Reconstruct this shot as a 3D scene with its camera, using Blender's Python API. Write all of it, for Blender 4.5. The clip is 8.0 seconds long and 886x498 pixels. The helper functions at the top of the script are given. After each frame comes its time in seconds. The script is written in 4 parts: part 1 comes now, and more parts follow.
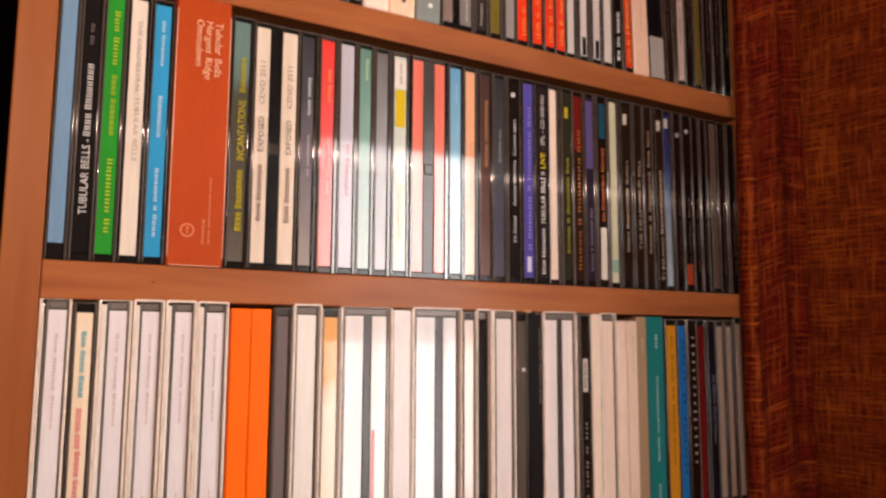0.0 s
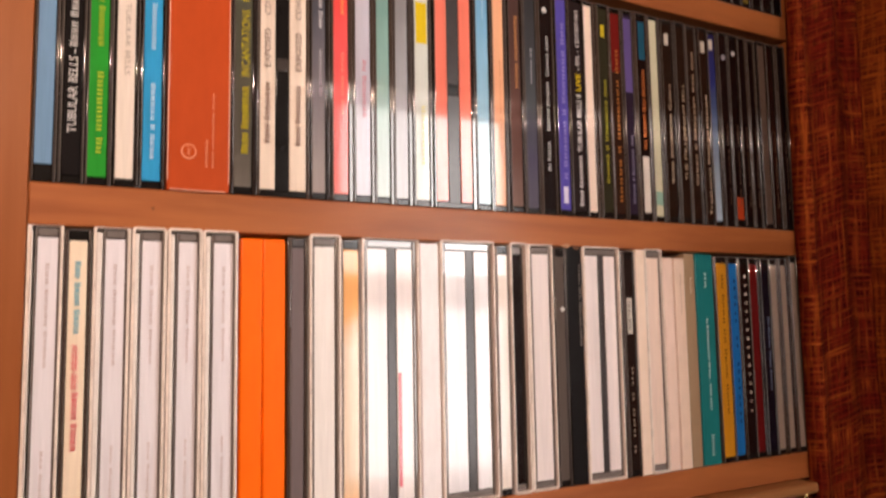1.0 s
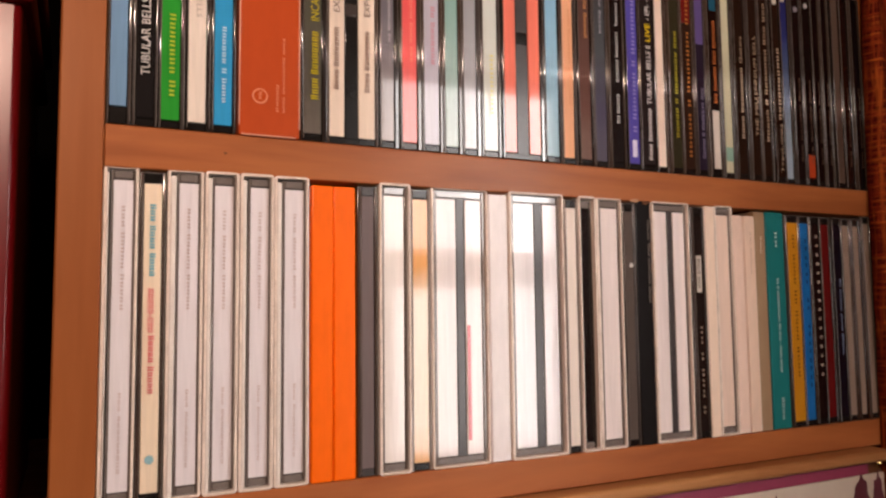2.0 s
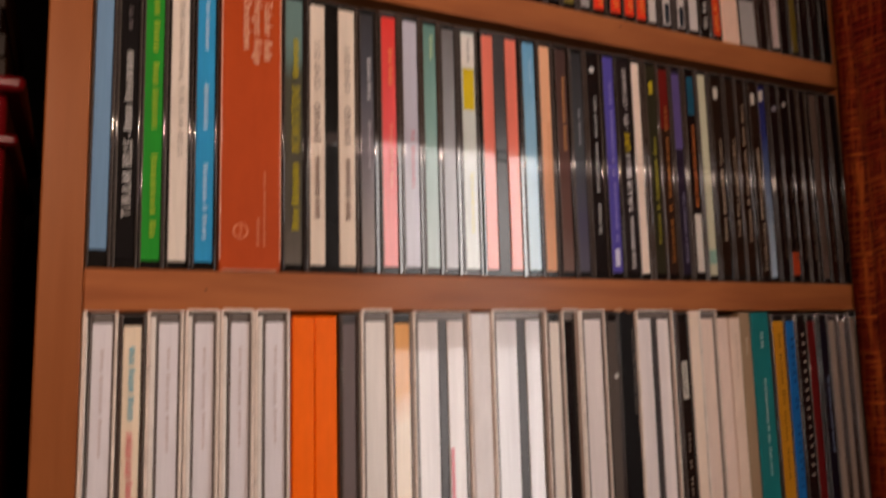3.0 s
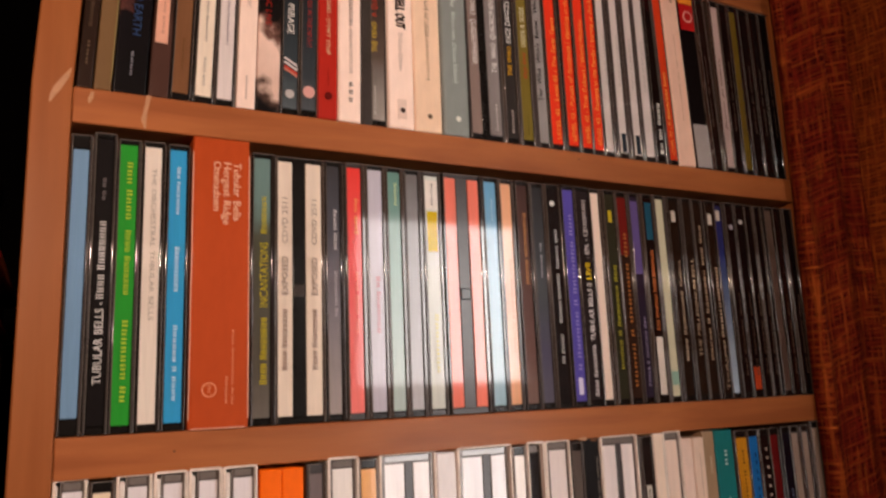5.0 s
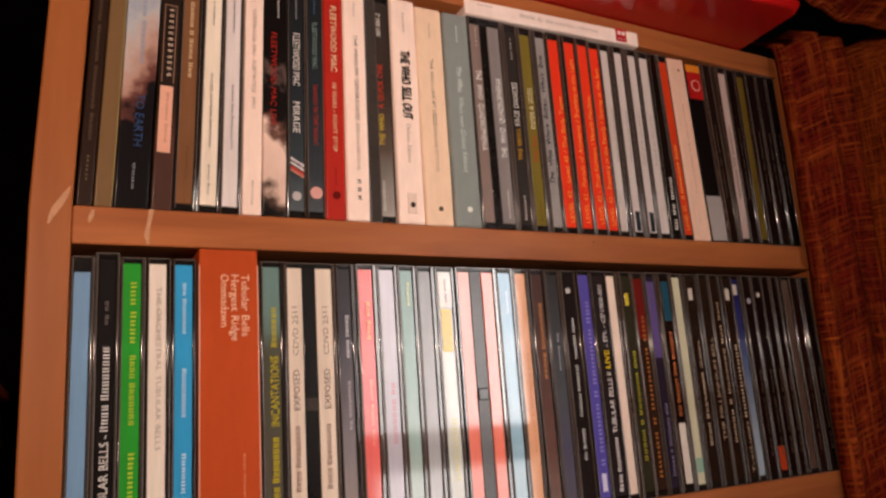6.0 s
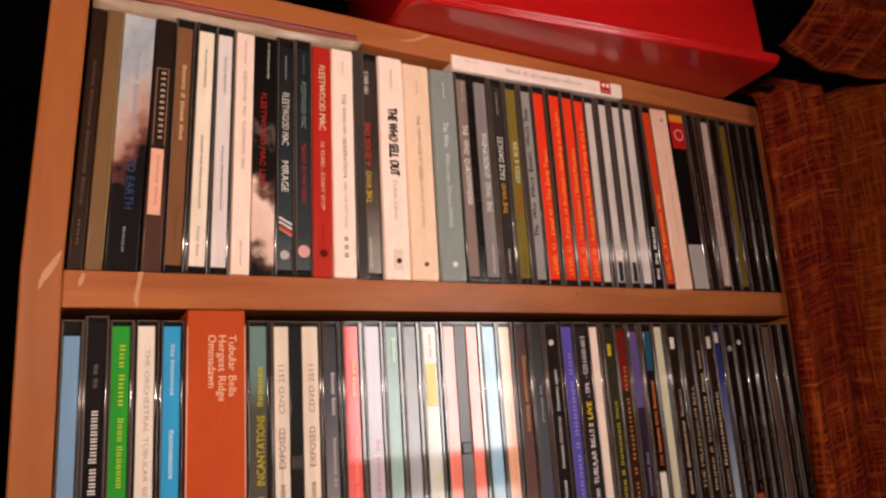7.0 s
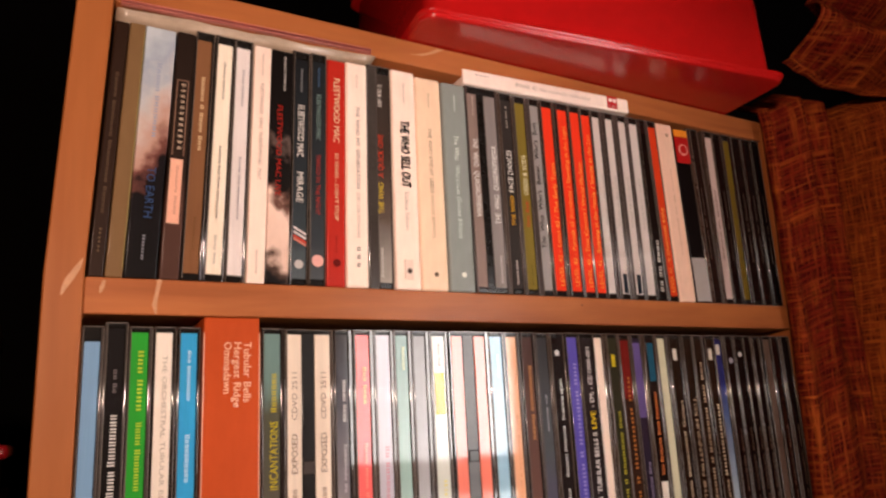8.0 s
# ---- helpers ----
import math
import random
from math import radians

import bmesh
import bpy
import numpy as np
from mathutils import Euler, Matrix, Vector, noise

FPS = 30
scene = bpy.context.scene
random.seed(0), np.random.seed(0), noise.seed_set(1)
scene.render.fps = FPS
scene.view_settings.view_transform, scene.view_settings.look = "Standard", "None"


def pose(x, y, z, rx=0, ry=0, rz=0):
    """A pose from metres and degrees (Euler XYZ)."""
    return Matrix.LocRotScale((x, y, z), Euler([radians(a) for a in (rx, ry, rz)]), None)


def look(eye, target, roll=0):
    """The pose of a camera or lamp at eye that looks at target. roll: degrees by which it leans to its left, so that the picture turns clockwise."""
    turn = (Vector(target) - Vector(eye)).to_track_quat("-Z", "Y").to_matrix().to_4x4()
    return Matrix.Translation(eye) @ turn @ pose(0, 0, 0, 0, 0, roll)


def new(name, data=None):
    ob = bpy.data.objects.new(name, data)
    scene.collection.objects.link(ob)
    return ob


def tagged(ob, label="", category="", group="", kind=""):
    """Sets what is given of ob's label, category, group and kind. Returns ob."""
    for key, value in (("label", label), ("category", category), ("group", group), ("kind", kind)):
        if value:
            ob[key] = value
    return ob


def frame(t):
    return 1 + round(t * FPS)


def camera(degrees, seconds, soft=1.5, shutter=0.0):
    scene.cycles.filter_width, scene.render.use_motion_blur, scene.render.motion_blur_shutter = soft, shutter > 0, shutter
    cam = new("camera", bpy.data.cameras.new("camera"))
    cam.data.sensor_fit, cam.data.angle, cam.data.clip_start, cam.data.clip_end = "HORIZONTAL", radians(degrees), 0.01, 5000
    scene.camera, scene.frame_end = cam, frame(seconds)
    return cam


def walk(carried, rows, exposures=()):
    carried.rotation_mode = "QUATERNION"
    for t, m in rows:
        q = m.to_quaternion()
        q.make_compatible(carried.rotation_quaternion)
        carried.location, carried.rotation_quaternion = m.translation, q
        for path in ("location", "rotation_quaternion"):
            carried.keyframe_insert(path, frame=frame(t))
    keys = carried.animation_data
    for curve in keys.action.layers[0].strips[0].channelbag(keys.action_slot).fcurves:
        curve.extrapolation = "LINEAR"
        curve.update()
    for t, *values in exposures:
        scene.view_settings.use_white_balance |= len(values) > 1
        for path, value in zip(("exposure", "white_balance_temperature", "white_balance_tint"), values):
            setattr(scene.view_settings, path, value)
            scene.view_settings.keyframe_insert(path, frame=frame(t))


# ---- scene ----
cam = camera(60.90, 8.0, soft=2.4, shutter=0.5)
PATH = [
    (0.0, (-0.0030, -0.3555, 0.9672), (0.1984, -0.0132, 1.0149), 0.24),
    (0.5, (0.0067, -0.3283, 0.9644), (0.2014, 0.0183, 1.0090), -0.13),
    (1.0, (0.0143, -0.3209, 0.9443), (0.2048, 0.0287, 0.9829), -0.97),
    (1.5, (0.0087, -0.3110, 0.9278), (0.1949, 0.0416, 0.9598), -0.95),
    (1.7, (0.0017, -0.3056, 0.9282), (0.1814, 0.0505, 0.9589), -0.82),
    (2.8, (0.0069, -0.3054, 0.9476), (0.1798, 0.0527, 0.9913), -0.97),
    (3.0, (0.0077, -0.3131, 0.9676), (0.1837, 0.0424, 1.0185), -1.39),
    (3.5, (0.0126, -0.3303, 0.9892), (0.1942, 0.0221, 1.0424), -1.76),
    (4.0, (0.0145, -0.3398, 1.0003), (0.1991, 0.0099, 1.0604), -1.93),
    (5.3, (0.0058, -0.3344, 1.0232), (0.1847, 0.0144, 1.1028), -2.44),
    (5.5, (0.0004, -0.3324, 1.0346), (0.1791, 0.0156, 1.1179), -2.43),
    (6.0, (0.0058, -0.3280, 1.0536), (0.1889, 0.0176, 1.1376), -3.98),
    (6.5, (0.0081, -0.3388, 1.0667), (0.1905, 0.0066, 1.1527), -3.77),
    (7.0, (0.0047, -0.3410, 1.0741), (0.1911, 0.0015, 1.1634), -3.74),
    (7.5, (0.0019, -0.3476, 1.0757), (0.1892, -0.0059, 1.1660), -3.06),
    (8.0, (-0.0047, -0.3457, 1.0759), (0.1825, -0.0042, 1.1675), -2.99),
]
EXPOSURES = [(0.0, 0.48), (1.0, 0.54), (1.7, 0.50), (2.8, -0.26), (3.0, -0.22), (3.5, -0.03), (4.0, 0.15), (5.5, 0.08), (6.0, 0.10), (6.5, 0.21), (7.5, 0.44), (8.0, 0.49)]
walk(cam, [(t, look(eye, target, roll)) for t, eye, target, roll in PATH], EXPOSURES)

# ---- light ----
world = bpy.data.worlds.new("world")
scene.world = world
world.use_nodes = True
world.node_tree.nodes["Background"].inputs[0].default_value = (0.02, 0.012, 0.008, 1)
world.node_tree.nodes["Background"].inputs[1].default_value = 0.05

BULB = (-0.11, -0.48, 1.185)
lamp_data = bpy.data.lights.new("bulb_light", "POINT")
lamp_data.energy, lamp_data.shadow_soft_size, lamp_data.color = 7.0, 0.015, (1.0, 0.70, 0.54)
bulb_light = new("bulb_light", lamp_data)
bulb_light.location = BULB
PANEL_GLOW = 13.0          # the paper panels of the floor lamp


# ---- materials ----
def lin(h):
    """Linear colour from a hex text."""
    c = [int(h[i:i + 2], 16) / 255 for i in (0, 2, 4)]
    return tuple(x / 12.92 if x <= 0.04045 else ((x + 0.055) / 1.055) ** 2.4 for x in c) + (1,)


MATS = {}


def material(name, base, rough=0.5, coat=0.0, coat_rough=0.05, vary=0.12, scale=60.0, bump=0.05, stretch=(1, 1, 1), metal=0.0, ior=1.5, spec=0.5):
    """Procedural surface: two scales of colour variation, uneven gloss and fine relief."""
    m = bpy.data.materials.new(name)
    m.use_nodes = True
    nt = m.node_tree
    p = nt.nodes["Principled BSDF"]
    tc, mp = nt.nodes.new("ShaderNodeTexCoord"), nt.nodes.new("ShaderNodeMapping")
    mp.inputs["Scale"].default_value = stretch
    nt.links.new(tc.outputs["Object"], mp.inputs[0])
    n1, n2 = nt.nodes.new("ShaderNodeTexNoise"), nt.nodes.new("ShaderNodeTexNoise")
    n1.inputs["Scale"].default_value, n2.inputs["Scale"].default_value = scale, scale * 9
    n1.inputs["Detail"].default_value, n2.inputs["Detail"].default_value = 4, 3
    for n in (n1, n2):
        nt.links.new(mp.outputs[0], n.inputs["Vector"])
    add = nt.nodes.new("ShaderNodeMath")
    add.operation = "MULTIPLY_ADD"
    nt.links.new(n2.outputs["Fac"], add.inputs[0])
    add.inputs[1].default_value = 0.5
    nt.links.new(n1.outputs["Fac"], add.inputs[2])
    ramp = nt.nodes.new("ShaderNodeMapRange")
    ramp.inputs["From Min"].default_value, ramp.inputs["From Max"].default_value = 0.45, 1.05
    ramp.inputs["To Min"].default_value, ramp.inputs["To Max"].default_value = 1 - vary, 1 + vary * 0.5
    nt.links.new(add.outputs[0], ramp.inputs[0])
    hsv = nt.nodes.new("ShaderNodeHueSaturation")
    hsv.inputs["Color"].default_value = base
    nt.links.new(ramp.outputs[0], hsv.inputs["Value"])
    nt.links.new(hsv.outputs[0], p.inputs["Base Color"])
    rr = nt.nodes.new("ShaderNodeMapRange")
    rr.inputs["To Min"].default_value, rr.inputs["To Max"].default_value = rough * 0.75, min(1, rough * 1.3)
    nt.links.new(n1.outputs["Fac"], rr.inputs[0])
    nt.links.new(rr.outputs[0], p.inputs["Roughness"])
    p.inputs["Metallic"].default_value, p.inputs["IOR"].default_value = metal, ior
    p.inputs["Specular IOR Level"].default_value = spec
    p.inputs["Coat Weight"].default_value, p.inputs["Coat Roughness"].default_value = coat, coat_rough
    if bump:
        b = nt.nodes.new("ShaderNodeBump")
        b.inputs["Strength"].default_value, b.inputs["Distance"].default_value = bump, 0.0006
        nt.links.new(add.outputs[0], b.inputs["Height"])
        nt.links.new(b.outputs[0], p.inputs["Normal"])
    MATS[name] = m
    return m


def wood(name, base, dark, stretch):
    """Varnished orange-brown wood with long grain, darker streaks and worn gloss."""
    m = material(name, base, 0.45, 0.10, 0.2, 0.16, 14.0, 0.08, stretch, spec=0.15)
    nt = m.node_tree
    p = nt.nodes["Principled BSDF"]
    hsv = p.inputs["Base Color"].links[0].from_node
    mp = next(n for n in nt.nodes if n.type == "MAPPING")
    n = nt.nodes.new("ShaderNodeTexNoise")
    n.inputs["Scale"].default_value, n.inputs["Detail"].default_value, n.inputs["Distortion"].default_value = 34, 6, 0.6
    nt.links.new(mp.outputs[0], n.inputs["Vector"])
    cr = nt.nodes.new("ShaderNodeValToRGB")
    cr.color_ramp.elements[0].position, cr.color_ramp.elements[0].color = 0.34, dark
    cr.color_ramp.elements[1].position, cr.color_ramp.elements[1].color = 0.56, base
    nt.links.new(n.outputs["Fac"], cr.inputs[0])
    nt.links.new(cr.outputs[0], hsv.inputs["Color"])
    return m


wood_shelf = wood("wood_shelf", (0.39, 0.122, 0.036, 1), (0.30, 0.087, 0.025, 1), (0.25, 2, 2))
wood_side = wood("wood_side", (0.32, 0.098, 0.026, 1), (0.285, 0.083, 0.021, 1), (2, 2, 0.2))
wood_dark = wood("wood_dark", (0.16, 0.065, 0.025, 1), (0.10, 0.040, 0.016, 1), (0.25, 2, 2))
wood_rail = wood("wood_rail", (0.42, 0.190, 0.070, 1), (0.33, 0.13, 0.045, 1), (0.25, 2, 2))
scuff_mat = material("pale_scuff", (0.50, 0.24, 0.12, 1), 0.6, vary=0.3, scale=300)
plastic_dark = material("smoky_clear_plastic", (0.026, 0.019, 0.016, 1), 0.09, 1.0, 0.03, 0.3, 40, 0.02, ior=1.5)
# clear plastic coloured brown for the warm sheen it reflects
plastic_brown = material("warm_sheen_clear_plastic", (0.062, 0.042, 0.032, 1), 0.09, 1.0, 0.03, 0.3, 40, 0.02, ior=1.5)
plastic_mid = material("light_clear_plastic", (0.19, 0.162, 0.148, 1), 0.12, 1.0, 0.03, 0.3, 40, 0.02, ior=1.5)
plastic_grey = material("grey_clear_plastic", (0.058, 0.047, 0.042, 1), 0.10, 1.0, 0.03, 0.3, 40, 0.02, ior=1.5)
plastic_pale = material("pale_clear_plastic", (0.30, 0.255, 0.23, 1), 0.15, 0.2, 0.05, 0.25, 40, 0.02, ior=1.5)
# paler colour standing for the glint along clear case edges
edge_glint = material("painted_edge_glint", (0.17, 0.140, 0.122, 1), 0.12, 0.6, 0.05, 0.5, 50, 0.02, (1, 1, 0.3))
tray_black = material("black_tray_plastic", (0.012, 0.010, 0.009, 1), 0.15, vary=0.3, spec=0.3)
tray_grey = material("grey_tray_plastic", (0.062, 0.055, 0.055, 1), 0.2, vary=0.2, spec=0.3)
slip_white = material("white_slipcase_card", (0.78, 0.705, 0.65, 1), 0.5, 0.1, 0.3, 0.14, 40, 0.08, spec=0.2)
slip_edge = material("worn_card_edge", (0.80, 0.68, 0.59, 1), 0.6, 0.05, 0.3, 0.30, 120, 0.15, spec=0.15)
slip_pink = material("grey_slipcase_card", (0.80, 0.66, 0.58, 1), 0.5, 0.1, 0.3, 0.14, 40, 0.08, spec=0.2)
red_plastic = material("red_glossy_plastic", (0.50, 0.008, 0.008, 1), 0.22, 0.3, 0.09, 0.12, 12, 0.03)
# red darkened to stand for the shadow on the crate
crate_dim_red = material("dimmed_red_crate_plastic", (0.16, 0.003, 0.006, 1), 0.3, 0.2, 0.1, 0.15, 30, 0.03)
bag_plastic = material("milky_bag_plastic", (0.40, 0.29, 0.21, 1), 0.3, 0.5, 0.12, 0.4, 30, 0.5, (1, 3, 4))
bag_strip = material("red_zip_strip", (0.45, 0.12, 0.10, 1), 0.35, 0.3, 0.1, 0.3, 40)
brass = material("brass_pin", (0.75, 0.52, 0.22, 1), 0.25, metal=1.0, vary=0.1)
cream_cloth = material("cream_cloth", (0.62, 0.54, 0.42, 1), 0.9, spec=0.05, vary=0.25, scale=80, bump=0.5)
# unseen brown walls, kept dark to curb reflections in the black cases
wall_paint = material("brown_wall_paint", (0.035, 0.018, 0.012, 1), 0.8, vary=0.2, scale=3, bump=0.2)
# near black: the shadow beside and behind the rack is put into this colour
shade_paint = material("shade_black_wall", (0.003, 0.002, 0.002, 1), 0.9, vary=0.3, scale=3, bump=0.2, spec=0.04)
ceiling_paint = material("cream_ceiling_paint", (0.10, 0.07, 0.05, 1), 0.9, vary=0.1, scale=3, bump=0.2)
carpet = material("brown_carpet", (0.03, 0.014, 0.01, 1), 0.95, vary=0.4, scale=40, bump=0.8)
metal_dark = material("dark_lamp_metal", (0.05, 0.045, 0.04, 1), 0.35, metal=0.8)


def card(h, gloss="case"):
    """Printed card of one colour: behind clear plastic ('case') or a bare folded board ('bare')."""
    key = gloss + h
    if key not in MATS:
        if gloss == "case":
            MATS[key] = material(key, lin(h), 0.45, 1.0, 0.06, 0.17, 70, 0.012, (3, 1, 0.10), spec=0.04)
        elif gloss == "ink":
            MATS[key] = material(key, lin(h), 0.4, 0.7, 0.06, 0.10, 60, 0.0, spec=0.04)
        else:
            MATS[key] = material(key, lin(h), 0.45, 0.14, 0.16, 0.14, 30, 0.05, (1, 1, 0.4), spec=0.08)
    return MATS[key]


def fading_card(name, stops, gloss="case", wobble=0.02, slant=0.0):
    """Printed card whose colour changes up the spine: stops of (height in m, hex); slant tilts the bands."""
    m = card(stops[0][1], gloss).copy()
    m.name = name
    nt = m.node_tree
    p = nt.nodes["Principled BSDF"]
    hsv = p.inputs["Base Color"].links[0].from_node
    tc = next(n for n in nt.nodes if n.type == "TEX_COORD")
    sep = nt.nodes.new("ShaderNodeSeparateXYZ")
    nt.links.new(tc.outputs["Object"], sep.inputs[0])
    n = nt.nodes.new("ShaderNodeTexNoise")
    n.inputs["Scale"].default_value, n.inputs["Detail"].default_value = 90, 4
    nt.links.new(tc.outputs["Object"], n.inputs["Vector"])
    a = nt.nodes.new("ShaderNodeMath")
    a.operation = "MULTIPLY_ADD"
    a.inputs[1].default_value = wobble
    nt.links.new(n.outputs["Fac"], a.inputs[0])
    lean = nt.nodes.new("ShaderNodeMath")
    lean.operation = "MULTIPLY_ADD"
    lean.inputs[1].default_value = slant
    nt.links.new(sep.outputs["X"], lean.inputs[0])
    nt.links.new(sep.outputs["Z"], lean.inputs[2])
    nt.links.new(lean.outputs[0], a.inputs[2])
    s = nt.nodes.new("ShaderNodeMapRange")
    s.inputs["From Min"].default_value, s.inputs["From Max"].default_value = wobble / 2, 0.125 + wobble / 2
    nt.links.new(a.outputs[0], s.inputs[0])
    cr = nt.nodes.new("ShaderNodeValToRGB")
    els = cr.color_ramp.elements
    while len(els) < len(stops):
        els.new(0.5)
    for e, (z, h) in zip(els, stops):
        e.position, e.color = z / 0.125, lin(h)
    nt.links.new(s.outputs[0], cr.inputs[0])
    nt.links.new(cr.outputs[0], hsv.inputs["Color"])
    return m


# ---- mesh helpers ----
def box_into(bm, x0, x1, y0, y1, z0, z1, bevel=0.0, segments=2):
    made = bmesh.ops.create_cube(bm, size=1)["verts"]
    bmesh.ops.scale(bm, vec=(x1 - x0, y1 - y0, z1 - z0), verts=made)
    bmesh.ops.translate(bm, vec=((x0 + x1) / 2, (y0 + y1) / 2, (z0 + z1) / 2), verts=made)
    if bevel:
        edges = list({e for v in made for e in v.link_edges})
        bmesh.ops.bevel(bm, geom=edges, offset=bevel, segments=segments, affect="EDGES", profile=0.5)
    return bm


def box(x0, x1, y0, y1, z0, z1, bevel=0.0, segments=2):
    return box_into(bmesh.new(), x0, x1, y0, y1, z0, z1, bevel, segments)


def mesh_of(name, bm, mat, smooth=True):
    me = bpy.data.meshes.new(name)
    bm.to_mesh(me)
    bm.free()
    me.materials.append(mat)
    if smooth:
        for f in me.polygons:
            f.use_smooth = max(abs(c) for c in f.normal) < 0.9999
    return me


def part(name, bm, mat, parent, label=""):
    ob = new(name, mesh_of(name, bm, mat))
    ob.parent = parent
    return tagged(ob, label)


def structure(name, bm, mat, label=""):
    return tagged(new(name, mesh_of(name, bm, mat)), label, kind="structure")


def thing(name, at, label, category, group=""):
    ob = new(name)
    ob.empty_display_size = 0.01
    ob.matrix_basis = at
    return tagged(ob, label, category, group)


# ---- the room ----
structure("floor", box(-1.6, 2.2, -2.4, 0.75, -0.1, 0.0), carpet, "brown carpeted floor in a dim room")
structure("ceiling", box(-1.6, 2.2, -2.4, 0.75, 2.4, 2.5), ceiling_paint, "plain cream ceiling above the rack")
structure("wall_north", box(-1.6, 2.2, 0.65, 0.75, 0.0, 2.4), shade_paint, "wall behind the rack, coloured near black for the shadow")
structure("wall_south", box(-1.6, 2.2, -2.4, -2.3, 0.0, 2.4), wall_paint, "plain brown wall across the room")
structure("wall_west", box(-1.6, -1.5, -2.3, 0.65, 0.0, 2.4), shade_paint, "side wall of the room, coloured near black for shade")
structure("wall_east", box(2.1, 2.2, -2.3, 0.65, 0.0, 2.4), wall_paint, "plain brown wall beside the curtain")

# ---- rack ----
TOP, MID, LOW = 1.1455, 1.0, 0.8580
RACK_L, RACK_R, DEPTH = 0.0115, 0.4570, 0.150
rack = thing("cd_rack", pose(0, 0, 0), "orange-brown varnished wooden rack packed with compact discs", "rack")
LEAN = 0.0064           # the left side has been pushed over a little above the top shelf
panel = box(-0.0040, RACK_L, 0.0, DEPTH, 0.8418, 1.2935, 0.0008)
bmesh.ops.bisect_plane(panel, geom=panel.verts[:] + panel.edges[:] + panel.faces[:], plane_co=(0, 0, TOP), plane_no=(0, 0, 1))
for v in panel.verts:
    v.co.x += LEAN * max(0.0, v.co.z - TOP) / 0.148
part("side_panel", panel, wood_side, rack)
part("side_panel", box(RACK_R, RACK_R + 0.0155, 0.0, DEPTH, 0.8418, 1.2830, 0.0008), wood_side, rack)
for z, t in ((LOW, 0.0160), (MID, 0.0165), (TOP, 0.0160)):
    part("shelf", box(RACK_L + 0.0001, RACK_R - 0.0001, 0.0004, DEPTH - 0.004, z - t, z, 0.0007), wood_shelf, rack)


def board_top(x):
    """Height of the sagging top board, which slopes down to its far end."""
    return 1.2918 - 0.0195 * (x - 0.018)


top_board = box(RACK_L + 0.0062, RACK_R - 0.0001, 0.0004, DEPTH - 0.004, -0.0150, 0.0, 0.0007)
for v in top_board.verts:
    v.co.z += board_top(v.co.x)
part("top_board", top_board, wood_shelf, rack)
part("back_panel", box(RACK_L, RACK_R, DEPTH - 0.0038, DEPTH, 0.842, 1.281), wood_dark, rack)


def scuff(points, y, parent, label):
    """A worn, pale scrape: a thin strip along a short line on a front face."""
    bm = bmesh.new()
    vs = []
    for x, z, w in points:
        j = random.uniform(-0.0003, 0.0003)
        vs.append((bm.verts.new((x - w + j, y, z)), bm.verts.new((x + w + j, y, z))))
    for a, b in zip(vs, vs[1:]):
        bm.faces.new((a[0], a[1], b[1], b[0]))
    return part("scuff", bm, scuff_mat, parent, label)


scuff([(0.0415, 1.1455, 0.0011), (0.0410, 1.1420, 0.0009), (0.0405, 1.1380, 0.0008), (0.0400, 1.1340, 0.0011), (0.0405, 1.1300, 0.0004)], 0.0002, rack, "pale worn scrape in the varnish")
scuff([(0.0105, 1.1530, 0.0003), (0.0085, 1.1490, 0.0013), (0.0060, 1.1440, 0.0017), (0.0040, 1.1400, 0.0010), (0.0030, 1.1370, 0.0003)], -0.0002, rack, "pale worn scrape in the varnish")
scuff([(0.0190, 1.1440, 0.0006), (0.0185, 1.1410, 0.0010), (0.0180, 1.1385, 0.0004)], 0.0002, rack, "pale worn scrape in the varnish")
scuff([(0.1900, 1.2875, 0.0020), (0.1830, 1.2835, 0.0018), (0.1760, 1.2810, 0.0025), (0.1700, 1.2805, 0.0012)], 0.0002, rack, "pale worn scrape in the varnish")



def chip(x, z, w, h, mat, label):
    """A splintered nick in the front edge of a board: a small uneven sliver."""
    bm = bmesh.new()
    ring = []
    for k in range(10):
        a = 2 * math.pi * k / 10
        r = 0.7 + 0.5 * noise.noise((x * 300, math.cos(a) * 2, math.sin(a) * 2))
        ring.append(bm.verts.new((x + w * r * math.cos(a), 0.0, z + h * r * math.sin(a))))
    face = bm.faces.new(ring)
    out = bmesh.ops.extrude_face_region(bm, geom=[face])["geom"]
    bmesh.ops.translate(bm, vec=(0, 0.0012, 0), verts=[g for g in out if isinstance(g, bmesh.types.BMVert)])
    bmesh.ops.recalc_face_normals(bm, faces=bm.faces)
    return part("chip", bm, mat, rack, label)


chip(0.2640, MID - 0.0162, 0.0042, 0.0016, scuff_mat, "pale splintered nick in the board")
chip(0.2710, MID - 0.0172, 0.0030, 0.0010, wood_dark, "dark splintered nick in the board")
chip(0.2760, TOP - 0.0045, 0.0008, 0.0007, wood_dark, "small dark nail hole")
chip(0.0560, MID - 0.0080, 0.0009, 0.0006, wood_dark, "small dark nail hole")

# ---- sideboard below, with the poster pinned to it ----
sideboard = thing("sideboard", pose(0, 0, 0), "old wooden sideboard carrying the disc rack", "sideboard")
part("worktop", box(-0.03, 0.4465, -0.0105, 0.30, 0.8350, 0.8416, 0.0022, 3), wood_rail, sideboard)
part("carcass", box(-0.02, 0.4455, -0.004, 0.295, 0.0, 0.8348, 0.002), wood_dark, sideboard)


